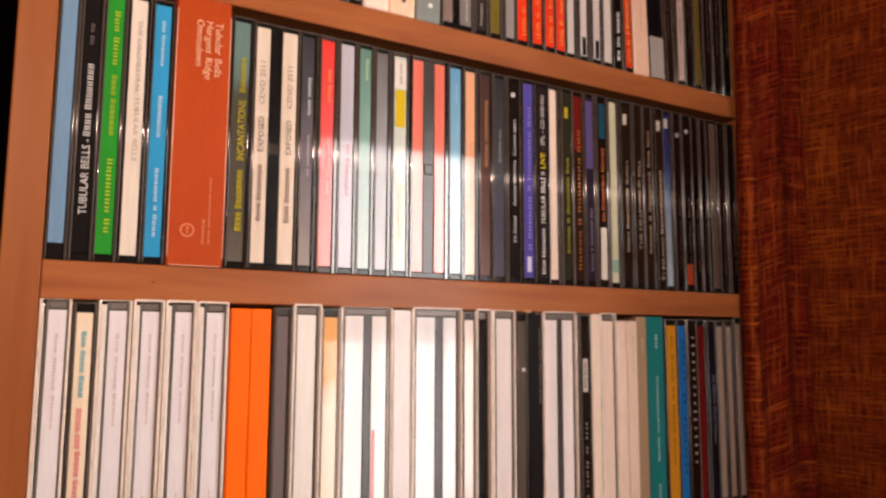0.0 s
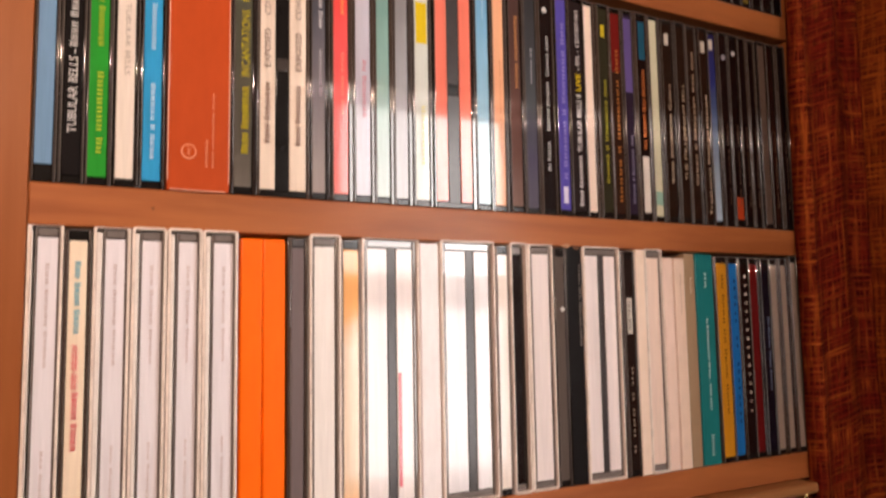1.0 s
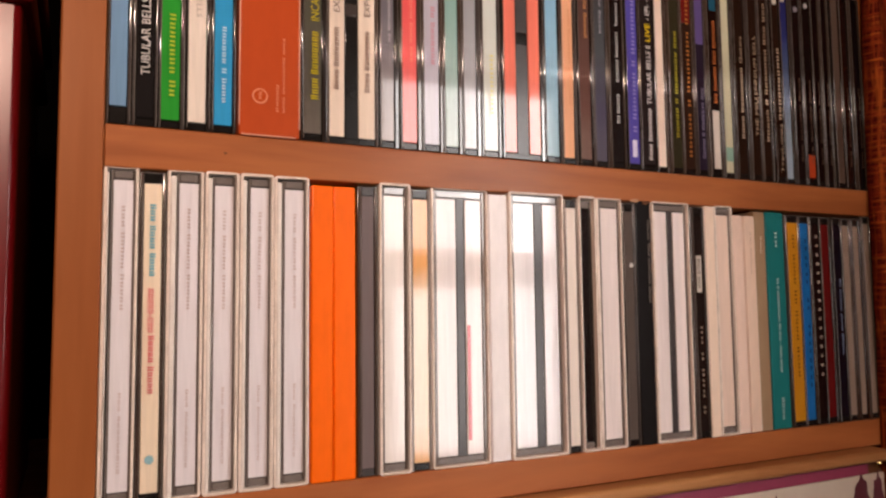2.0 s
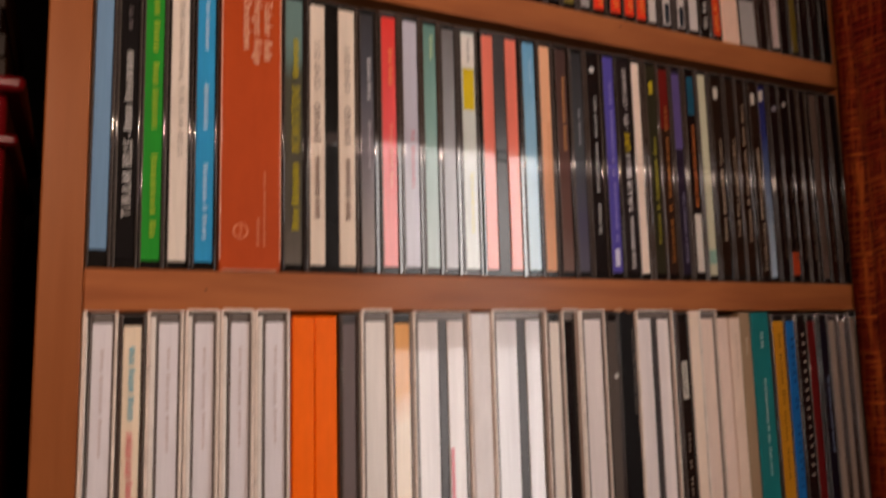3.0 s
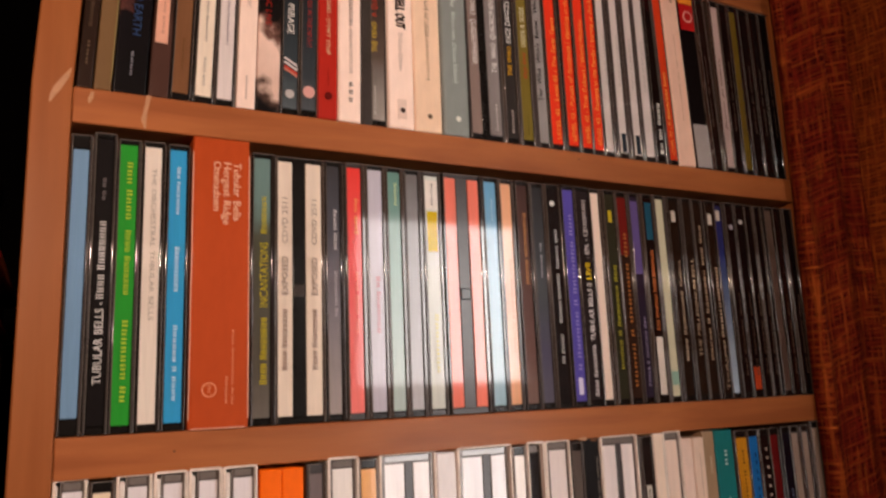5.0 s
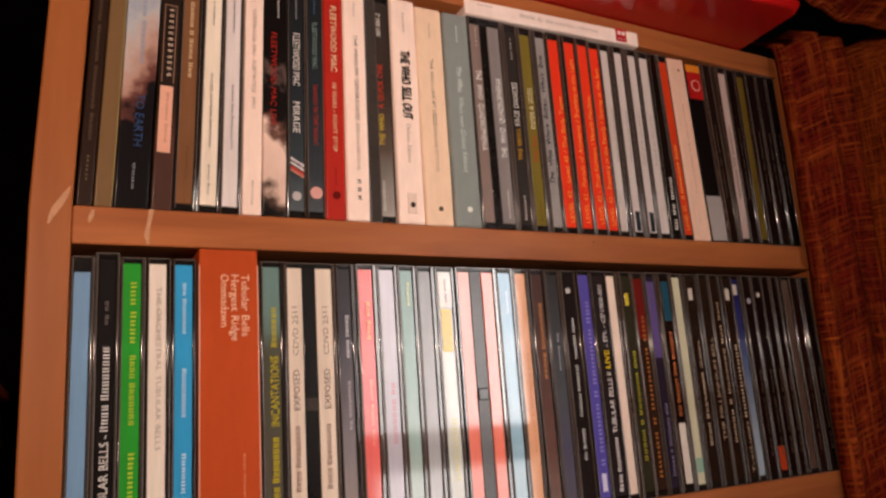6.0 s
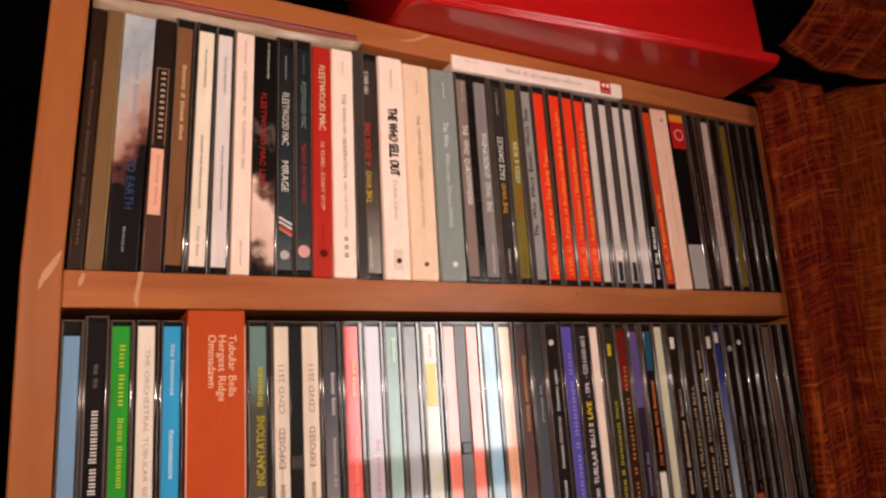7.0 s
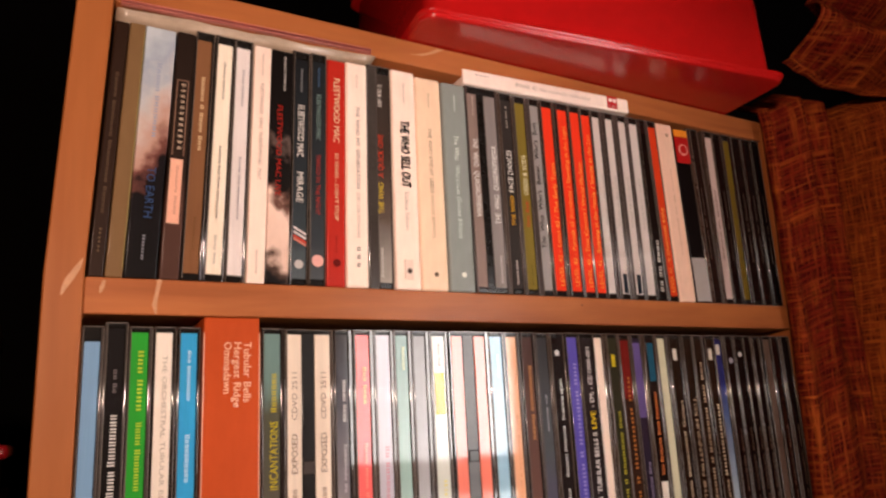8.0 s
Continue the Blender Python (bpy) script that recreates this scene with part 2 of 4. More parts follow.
def poster():
    at = thing("poster", pose(0.2, -0.0065, 0.70), "cream printed poster with magenta edge pinned to sideboard", "poster")
    m = material("poster_print", (0.62, 0.52, 0.42, 1), 0.6, vary=0.12, scale=12)
    part("sheet", box(-0.22, 0.2430, 0.0, 0.0012, -0.25, 0.1280, 0.0004), m, at)
    part("border", box(-0.22, 0.228, -0.0004, -0.0001, 0.1285, 0.1345), material("magenta_print", (0.26, 0.03, 0.075, 1), 0.5, vary=0.2), at, "magenta printed edge")
    ink = material("plum_print", (0.10, 0.012, 0.022, 1), 0.6, vary=0.3, scale=60)
    for x, z, w, h in ((0.236, 0.112, 0.0055, 0.017), (0.221, 0.114, 0.007, 0.015), (0.224, 0.095, 0.009, 0.010), (0.212, 0.083, 0.011, 0.007), (0.150, 0.117, 0.0018, 0.008), (0.206, 0.108, 0.0022, 0.006), (0.10, 0.06, 0.012, 0.02)):
        bm = bmesh.new()
        ring = [bm.verts.new((x + w * math.cos(a) * (1 + 0.55 * noise.noise((x * 90, math.cos(a) * 2, math.sin(a) * 2))), -0.0003,
                              z + h * math.sin(a) * (1 + 0.55 * noise.noise((z * 90, math.sin(a) * 2, math.cos(a) * 2))))) for a in (2 * math.pi * k / 36 for k in range(36))]
        bm.faces.new(ring)
        part("print_patch", bm, ink, at, "ragged plum-coloured printed patch")
    bm = bmesh.new()
    bmesh.ops.create_uvsphere(bm, u_segments=12, v_segments=8, radius=0.0024)
    bmesh.ops.scale(bm, vec=(1, 0.7, 1), verts=bm.verts)
    bmesh.ops.translate(bm, vec=(0.236, -0.002, 0.134), verts=bm.verts)
    part("pin", bm, brass, at, "small brass pin")


poster()

# ---- compact discs ----
LETTERS = []        # lettering is set once all words are known
CARDS = {}          # the printed faces that carry it


def write(parent, text, colour, u0, u1, size, way="down", off=0.0, y=-0.0006, bold=0.0):
    """Letters or plain bars ('#' words) along a spine, from height u0 to u1 (m above its foot), size = capital height."""
    LETTERS.append((parent, text, colour, u0, u1, size, way, off, y, bold))


def patch(parent, name, h, x0, x1, z0, z1, y=-0.0005, label="", bevel=0.0):
    return part(name, box(x0, x1, y, y + 0.0004, z0, z1, bevel, 2), card(h, "ink") if not hasattr(h, "node_tree") else h, parent, label)


def disc_mark(parent, h, x, z, r, y=-0.0006):
    """A small round label mark."""
    bm = bmesh.new()
    bmesh.ops.create_cone(bm, cap_ends=True, segments=20, radius1=r, radius2=r, depth=0.0003)
    bmesh.ops.rotate(bm, matrix=Matrix.Rotation(radians(90), 3, "X"), verts=bm.verts)
    bmesh.ops.translate(bm, vec=(x, y, z), verts=bm.verts)
    return part("mark", bm, card(h, "ink"), parent, "small printed mark")


def settle(x0, x1, z, loose=1.0):
    """Pose of a disc on its shelf: pushed in a little more or less, hardly leaning."""
    lean, mid = random.uniform(-0.10, 0.10) * loose, (x0 + x1) / 2
    if z == TOP:
        lean += 2.8 * max(0.0, 1 - mid / 205) - (1.4 if 345 < mid < 390 else 0.0)
    return pose(mid / 1000, random.uniform(0.0002, 0.0016) * loose, z, 0, lean, 0)


SHELF_WORD = {TOP: "top", MID: "middle", LOW: "bottom"}
CASE_H = 0.1245


def jewel(z, x0, x1, card_at, h, label, shell=None, tray=None, low=0.0035, high=None, inside=0.0, tall=CASE_H):
    """A jewel case with its spine outwards: two clear shells, the tray between them, the printed card behind the plastic.
    card_at: the card's left and right edge in mm (two pairs for a double case)."""
    shell, tray = shell or random.choice((plastic_dark, plastic_dark, plastic_brown, plastic_brown, plastic_grey)), tray or tray_black
    high = high or (0.0026 if z == MID else 0.0045)
    at = settle(x0, x1, z)
    if inside:
        at = pose(0, inside, 0) @ at
    ob = thing("cd_case", at, label, "compact disc", "discs on the %s shelf" % SHELF_WORD[min(SHELF_WORD, key=lambda s: abs(s - z))])
    w, mid = (x1 - x0) / 2000 - 0.00012, (x0 + x1) / 2000
    deep = 0.1415
    spans = card_at if isinstance(card_at[0], tuple) else (card_at,)
    a, b = spans[0][0] / 1000 - mid, spans[-1][1] / 1000 - mid
    lid_in, base_in = max(a - 0.0002, -w + 0.0009), min(b + 0.0002, w - 0.0009)
    lid = part("lid", box(-w, lid_in, 0.0, deep, 0.0, tall, 0.00045, 3), shell, ob)
    base = part("base", box(base_in, w, 0.0, deep, 0.0, tall, 0.00045, 3), shell, ob)
    # thin pale strips paint the highlights on the case edges
    part("rim", box(lid_in - 0.00036, lid_in - 0.00002, -0.00012, 0.0006, 0.0012, tall - 0.0010, 0.0001, 1), edge_glint, lid, "pale strip painted as a glint on the clear edge")
    part("rim", box(w - 0.00040, w - 0.00008, -0.00008, 0.0006, 0.0014, tall - 0.0012, 0.0001, 1), edge_glint, base, "pale strip painted as a glint on the clear edge")
    part("top_edge", box(-w + 0.0005, w - 0.0005, -0.00004, 0.003, tall - 0.0006, tall - 0.00015, 0.0001, 1), edge_glint, base, "pale strip painted as a glint on the clear edge")
    part("tray", box(max(a - 0.0001, -w + 0.001), min(b + 0.0001, w - 0.001), 0.0011, deep - 0.002, 0.0005, tall - 0.0006, 0.0003, 1), tray, ob)
    part("hinge_end", box(max(a - 0.0001, -w + 0.001), min(b + 0.0001, w - 0.001), 0.0003, 0.004, tall - high + 0.0005, tall - 0.0002, 0.0004, 1), plastic_mid if inside else tray, ob)
    part("hinge_end", box(max(a - 0.0001, -w + 0.001), min(b + 0.0001, w - 0.001), 0.0003, 0.004, 0.0002, low - 0.0004, 0.0004, 1), plastic_mid if inside else tray, ob)
    hs = h if isinstance(h, (list, tuple)) else [h] * len(spans)
    for (c0, c1), k in zip(spans, hs):
        m = card(k) if isinstance(k, str) else k
        CARDS.setdefault(ob.name, []).append(part("spine_card", box(c0 / 1000 - mid, c1 / 1000 - mid, 0.0004, 0.0013, low, tall - high, 0.00025, 1), m, ob))
    if len(spans) == 2:
        g0, g1 = spans[0][1] / 1000 - mid, spans[1][0] / 1000 - mid
        part("middle_tray", box(g0 + 0.0003, g1 - 0.0003, 0.0007, 0.006, 0.001, tall - 0.001, 0.0004, 2), tray_grey if tray is tray_grey else tray, ob)
        if z == MID:
            part("clip", box(g0 + 0.0006, g1 - 0.0006, 0.0001, 0.003, 0.0575, 0.0635, 0.0006, 2), plastic_grey if tray is tray_black else tray_black, ob, "plastic hinge clip")
    return ob


def sleeve(z, x0, x1, h, label, tall=0.1225, round_edge=0.0008):
    """A card digipak or thick card sleeve, spine outwards."""
    ob = thing("cd_digipak", settle(x0, x1, z), label, "compact disc", "discs on the %s shelf" % SHELF_WORD[min(SHELF_WORD, key=lambda s: abs(s - z))])
    w = (x1 - x0) / 2000 - 0.00015
    m = card(h, "bare") if isinstance(h, str) else h
    CARDS[ob.name] = [part("spine", box(-w, w, 0.0, 0.012, 0.0, tall, round_edge, 3), m, ob)]
    part("front_board", box(-w, -w + 0.0008, 0.0115, 0.139, 0.0003, tall - 0.0003), m, ob)
    part("back_board", box(w - 0.0008, w, 0.0115, 0.139, 0.0003, tall - 0.0003), m, ob)
    part("tray", box(-w + 0.0009, w - 0.0009, 0.0121, 0.136, 0.001, tall - 0.001), tray_grey, ob)
    return ob


def slipcase(z, x0, x1, label, left=0.0011, mat=None, tall=0.1265):
    """An open-fronted card slipcase: four walls with rounded corners and a back."""
    at = settle(x0, x1, z, 0.6)
    ob = thing("card_slipcase", at, label, "slipcase", "slipcases on the bottom shelf")
    w, t = (x1 - x0) / 2000 - 0.0001, 0.0011
    r = 0.0012

    def ring(bm, x0, x1, z0, z1, r, y):
        out = []
        for cx, cz, a0 in ((x1 - r, z1 - r, 0), (x0 + r, z1 - r, 90), (x0 + r, z0 + r, 180), (x1 - r, z0 + r, 270)):
            for k in range(4):
                a = radians(a0 + 30 * k)
                out.append(bm.verts.new((cx + r * math.cos(a), y, cz + r * math.sin(a))))
        return out

    def skin(bm, loops, closed):
        for p, q in zip(loops, loops[1:]):
            for i in range(len(p)):
                j = (i + 1) % len(p)
                bm.faces.new((p[i], p[j], q[j], q[i]))
        if closed:
            bm.faces.new(loops[-1])
            bm.faces.new(list(reversed(loops[0])))
        bmesh.ops.recalc_face_normals(bm, faces=bm.faces)
        return bm
    outer, inner = (-w, w, 0, tall, r), (-w + left, w - t, t, tall - t, r * 0.5)
    bm = bmesh.new()
    skin(bm, [ring(bm, *outer, 0.140), ring(bm, *outer, 0.0006), ring(bm, *inner, 0.0006), ring(bm, *inner, 0.139)], True)
    part("card_shell", bm, mat or slip_white, ob)
    bm = bmesh.new()
    skin(bm, [ring(bm, *outer, 0.0005), ring(bm, *outer, 0.0003), ring(bm, -w + 0.0003, w - 0.0003, 0.0003, tall - 0.0003, r, 0.0), ring(bm, *inner, 0.0),
              ring(bm, *inner, 0.0005), ring(bm, *outer, 0.0005)], False)
    part("front_edge", bm, slip_edge, ob, "pale worn card edge")
    return ob


# -- top shelf --
d = sleeve(TOP, 12.4, 19.0, "2a1a12", "narrow dark brown card disc sleeve with script lettering")
write(d, "##### ####### ######## #####", "5c4a3a", 0.028, 0.096, 0.0016)
write(d, "###", "6a5844", 0.010, 0.022, 0.0010)
d = sleeve(TOP, 19.1, 26.4, "74583a", "tan and gold card disc sleeve")
patch(d, "edge_stripe", "84744a", 0.0028, 0.0034, 0.004, 0.119, label="yellow-green edge stripe")
d = sleeve(TOP, 26.5, 40.6, fading_card("sky_print", [(0.0, "0c0809"), (0.046, "100b0e"), (0.054, "6a4038"), (0.064, "b08a7c"), (0.080, "b8a49c"), (0.094, "b0aeb0"), (0.106, "98a0ac"), (0.125, "b4bac0")], "bare", 0.05, slant=-1.5),
           "wide disc digipak fading from pale sky to black")
write(d, "TO EARTH", "34486c", 0.028, 0.052, 0.0036, off=0.0010)
write(d, "##### #######", "8a94a8", 0.066, 0.104, 0.0022, off=0.0005)
write(d, "####", "909098", 0.008, 0.020, 0.0012)
d = sleeve(TOP, 41.2, 50.0, fading_card("brown_label_print", [(0.0, "4a3028"), (0.034, "4a3028"), (0.05, "281c16"), (0.125, "241914")], "bare", 0.0),
           "dark brown disc digipak with a pale pink label")
patch(d, "label", "e0a890", -0.0032, 0.0022, 0.026, 0.057, label="pale pink paper label")
write(d, "###### ####", "b08070", 0.030, 0.054, 0.0014)
patch(d, "frame_line", "8a6a58", -0.0030, -0.0026, 0.059, 0.097)
patch(d, "frame_line", "8a6a58", 0.0020, 0.0024, 0.059, 0.097)
patch(d, "frame_line", "8a6a58", -0.0030, 0.0024, 0.0966, 0.097)
write(d, "# # # # #  # # # # # # #", "d8c0a8", 0.061, 0.095, 0.0022)
d = jewel(TOP, 50.2, 59.4, (50.9, 58.0), "7c5438", "jewel case with a tan spine card and cream script")
write(d, "##### # #### ###", "d8b890", 0.062, 0.100, 0.0020)
write(d, "#########", "6a4428", 0.014, 0.030, 0.0012)
d = jewel(TOP, 59.5, 69.6, (61.2, 68.2), "f0e0cc", "jewel case with a cream white spine card")
write(d, "##### ######", "8a7c70", 0.090, 0.110, 0.0012)
write(d, "###### ### #### #########", "8a7c70", 0.030, 0.066, 0.0013)
write(d, "#### ###", "8a7c70", 0.008, 0.022, 0.0012)
d = jewel(TOP, 69.7, 79.1, (70.9, 77.6), "e0d4d0", "jewel case with a pale lilac spine card")
write(d, "##### #######", "8a8088", 0.088, 0.108, 0.0012)
write(d, "##### ### ##########", "8a8088", 0.030, 0.062, 0.0013)
d = sleeve(TOP, 79.3, 88.4, "f4d8c8", "plain pinkish white disc digipak with grey lettering")
write(d, "FLEETWOOD MAC  FLEETWOOD MAC", "9a8478", 0.050, 0.102, 0.0018)
write(d, "#########", "b09a90", 0.106, 0.118, 0.0010)
write(d, "######", "a08a80", 0.004, 0.016, 0.0010)
d = sleeve(TOP, 88.6, 100.0, fading_card("photo_print", [(0.0, "100b0a"), (0.006, "4a3830"), (0.014, "d8b8a8"), (0.036, "e8c8b8"), (0.044, "6a4a40"), (0.050, "140e0c"), (0.064, "100b0a"), (0.070, "5a4a44"), (0.076, "120c0b"), (0.125, "100b0a")], "bare", 0.045, slant=0.9),
           "black disc digipak with a pale photograph at its foot")
write(d, "FLEETWOOD MAC LIVE", "a02820", 0.044, 0.092, 0.0028, off=-0.0008)
write(d, "## ##### ########", "d8d0c8", 0.100, 0.119, 0.0011, off=0.0012)
d = jewel(TOP, 100.1, 109.6, (101.6, 108.9), fading_card("slate_print_a", [(0.0, "5c6468"), (0.02, "3c4448"), (0.06, "2a2e32"), (0.125, "1a1a1c")]),
          "jewel case with a slate spine and white serif title")
write(d, "FLEETWOOD MAC", "e8e0d8", 0.066, 0.094, 0.0034)
write(d, "MIRAGE", "e8e0d8", 0.042, 0.058, 0.0034)
write(d, "########", "909090", 0.101, 0.114, 0.0012)
for k, (hx, dz) in enumerate((("e0d8d8", 0.0), ("e0d8d8", -0.0022), ("c04030", -0.0042), ("d08070", -0.0056))):
    bm = box(-0.0034, 0.0038, 0.0000, 0.0005, -0.0004, 0.0005)
    bmesh.ops.rotate(bm, matrix=Matrix.Rotation(radians(28), 3, "Y"), verts=bm.verts)
    bmesh.ops.translate(bm, vec=(0.0002, -0.0004, 0.0275 + dz), verts=bm.verts)
    part("stripe", bm, card(hx, "ink"), d)
disc_mark(d, "b8b0ac", 0.0, 0.0105, 0.0022)
d = jewel(TOP, 109.7, 118.7, (110.8, 118.0), fading_card("slate_print_b", [(0.0, "54585c"), (0.02, "3a3e42"), (0.06, "2a2e32"), (0.125, "1e2022")]),
          "jewel case with a charcoal spine and red title")
write(d, "FLEETWOOD MAC", "809890", 0.076, 0.101, 0.0024)
write(d, "TANGO IN THE NIGHT", "a83830", 0.036, 0.068, 0.0022)
write(d, "#####", "48607c", 0.105, 0.116, 0.0013)
disc_mark(d, "d8a098", 0.0, 0.0125, 0.0030)
d = sleeve(TOP, 118.8, 129.1, "b0281c", "bright red card disc digipak with cream title")
write(d, "FLEETWOOD MAC", "f0d8b0", 0.076, 0.112, 0.0032)
write(d, "50 YEARS - DON'T STOP", "e8c8a0", 0.034, 0.070, 0.0021)
disc_mark(d, "601410", 0.0002, 0.0120, 0.0020)
write(d, "#######", "7a1c14", 0.017, 0.026, 0.0011)
d = sleeve(TOP, 129.3, 142.0, "fce0d0", "thick white card disc set with grey title", tall=0.1235, round_edge=0.0016)
write(d, "THE WHO MY GENERATION", "6a5c54", 0.052, 0.098, 0.0021, off=0.0004)
write(d, "(DELUXE EDITION)", "a08c80", 0.026, 0.050, 0.0017, off=0.0004)
write(d, "# # #", "2c2420", 0.010, 0.021, 0.0022, off=0.0002)
write(d, "####", "c0a89c", 0.108, 0.116, 0.0013)
d = jewel(TOP, 142.4, 156.1, (148.2, 155.2), fading_card("grey_dark_print", [(0.0, "a8a098"), (0.02, "88807a"), (0.04, "5a4c44"), (0.07, "3c302a"), (0.125, "3a322e")]),
          "jewel case with a grey brown spine, yellow and red title", shell=plastic_grey)
write(d, "THE WHO", "d8b838", 0.040, 0.057, 0.0030, "up")
write(d, "A QUICK ONE", "c84028", 0.060, 0.084, 0.0030, "up")
write(d, "589 800-2", "e8e0d8", 0.100, 0.113, 0.0024, "up")
write(d, "#######", "c8c0b8", 0.006, 0.022, 0.0016, "up")
d = sleeve(TOP, 156.4, 171.5, "fee2d2", "thick white card disc set with heavy black lettering", tall=0.1240, round_edge=0.0016)
write(d, "THE WHO SELL OUT", "141010", 0.056, 0.094, 0.0052, off=-0.0002, bold=0.14)
write(d, "Deluxe Edition", "a89488", 0.032, 0.053, 0.0024)
write(d, "######", "b8a498", 0.104, 0.116, 0.0014)
patch(d, "logo_box", "e8ccbc", -0.0022, 0.0026, 0.0055, 0.0160)
disc_mark(d, "40302a", 0.0004, 0.0100, 0.0014)
d = sleeve(TOP, 171.7, 188.3, "f2d0b2", "thick cream card disc set with grey lettering", tall=0.1225, round_edge=0.0016)
write(d, "THE WHO LIVE AT LEEDS", "7a6658", 0.054, 0.092, 0.0022)
write(d, "(DELUXE EDITION)", "a89078", 0.029, 0.053, 0.0018)
write(d, "####", "b8a088", 0.104, 0.113, 0.0013)
disc_mark(d, "6a5848", 0.0004, 0.0090, 0.0013)
d = sleeve(TOP, 188.5, 204.6, "8a908c", "thick grey blue disc set in clear plastic", tall=0.1220, round_edge=0.0016)
write(d, "The Who", "e4e8e4", 0.075, 0.090, 0.0030)
write(d, "Who's next (Deluxe Edition)", "d0d8d4", 0.030, 0.072, 0.0028)
write(d, "####", "c8d0cc", 0.104, 0.114, 0.0014)
disc_mark(d, "e8e8e0", 0.0005, 0.0095, 0.0015)
d = jewel(TOP, 204.8, 226.9, ((206.2, 212.4), (217.6, 225.0)), ["8c7870", "8a8280"], "double jewel case with two taupe spine cards", tall=0.1225)
write(d, "THE WHO  QUADROPHENIA", "f6f0ea", 0.042, 0.090, 0.0033, "down", off=-0.0066)
write(d, "##### # #", "c0b0a8", 0.104, 0.116, 0.0014, "down", off=-0.0066)
write(d, "THE WHO  QUADROPHENIA", "f6f0ea", 0.040, 0.088, 0.0033, "up", off=0.0055)
write(d, "#######", "d0c8c0", 0.006, 0.022, 0.0016, "up", off=0.0055)
d = jewel(TOP, 227.0, 237.2, (229.0, 236.0), "322e2c", "jewel case with a near black spine, yellow and white title", tall=0.1225)
write(d, "THE WHO", "e0a828", 0.040, 0.058, 0.0028, "up")
write(d, "FACE DANCES", "f6f0ea", 0.060, 0.086, 0.0034, "up")
write(d, "#######", "c8c0b8", 0.006, 0.020, 0.0018, "up")
write(d, "### ### #", "b0a8a0", 0.100, 0.114, 0.0014, "up")
d = jewel(TOP, 237.3, 247.0, (239.2, 245.8), "7c6c2c", "jewel case with an olive green spine card", tall=0.1220)
write(d, "### ###", "b04020", 0.040, 0.056, 0.0024, "up")
write(d, "ODDS & SODS", "f0e6c0", 0.059, 0.084, 0.0030, "up")
write(d, "#######", "5c5018", 0.006, 0.018, 0.0014, "up")
d = jewel(TOP, 247.1, 257.6, (250.9, 257.0), "9c9694", "jewel case with a grey spine and black title", shell=plastic_grey, tall=0.1225)
write(d, "The Who  Who's Better, Who's Best", "141212", 0.028, 0.108, 0.0030, "up", bold=0.02)
for x0, x1, c0, c1, txt in ((257.7, 268.3, 258.5, 266.0, "LEVEL 42 - Level 42 / The Early Tapes"), (268.4, 278.7, 270.2, 277.3, "LEVEL 42 - Pursuit of Accidents / Standing in the Light"),
                            (278.8, 288.6, 280.3, 287.1, "LEVEL 42 - True Colours / World Machine"), (288.7, 297.4, 290.0, 296.6, "LEVEL 42 - Running in the Family / Staring at the Sun")):
    d = jewel(TOP, x0, x1, (c0, c1), "f03c20", "jewel case with a scarlet spine and yellow title", tall=0.1225)
    write(d, txt, "f8b050", 0.006, 0.030 + 0.0014 * len(txt), 0.0028, "up")
for x0, x1, c0, c1, foot in ((297.5, 306.6, 298.0, 304.2, False), (306.7, 317.2, 309.0, 314.6, True), (317.3, 327.6, 320.3, 326.0, True), (327.7, 337.0, 329.7, 336.4, False)):
    d = jewel(TOP, x0, x1, (c0, c1), "d8ccc6", "jewel case with a plain off-white spine card", shell=plastic_grey, tall=0.1225)
    write(d, "###### ## ### #####", "a89c96", 0.046, 0.080, 0.0012, "up")
    if foot:
        patch(d, "dark_corner", "14222c", (c0 + 1.4 - (x0 + x1) / 2) / 1000, (c0 + 4.4 - (x0 + x1) / 2) / 1000, 0.004, 0.016, y=-0.0001, label="small dark picture at the foot")
d = jewel(TOP, 337.1, 345.4, (338.4, 344.4), "0e0b0a", "jewel case with a black spine and white letters", tall=0.1225)
write(d, "## ## ####", "e0d8d0", 0.006, 0.040, 0.0030, "up")
d = jewel(TOP, 345.5, 355.6, (348.6, 354.8), "d8401c", "jewel case with an orange red spine card", shell=plastic_grey, tall=0.1225)
write(d, "LEVEL 42 - # ######## ####", "f8a850", 0.006, 0.062, 0.0026, "up")
d = sleeve(TOP, 356.0, 371.0, "eec4ac", "thick pinkish cream card disc set", tall=0.1225, round_edge=0.0016)
write(d, "##### ## ## ########", "c8a08a", 0.030, 0.090, 0.0013)
disc_mark(d, "b08c78", 0.001, 0.114, 0.0012)
d = sleeve(TOP, 371.2, 384.2, "0c0808", "black disc digipak with red label and grey foot", tall=0.1205)
patch(d, "red_label", "b01c1c", -0.0060, 0.0060, 0.096, 0.1145, label="red label with round mark")
patch(d, "orange_label", "e08828", -0.0060, 0.0060, 0.1148, 0.1198, label="orange label")
disc_mark(d, "f0b0a0", 0.0005, 0.1055, 0.0040)
disc_mark(d, "b01c1c", 0.0005, 0.1055, 0.0031, y=-0.0008)
patch(d, "grey_foot", "a8a09c", -0.0060, 0.0062, 0.001, 0.030, label="pale grey foot")
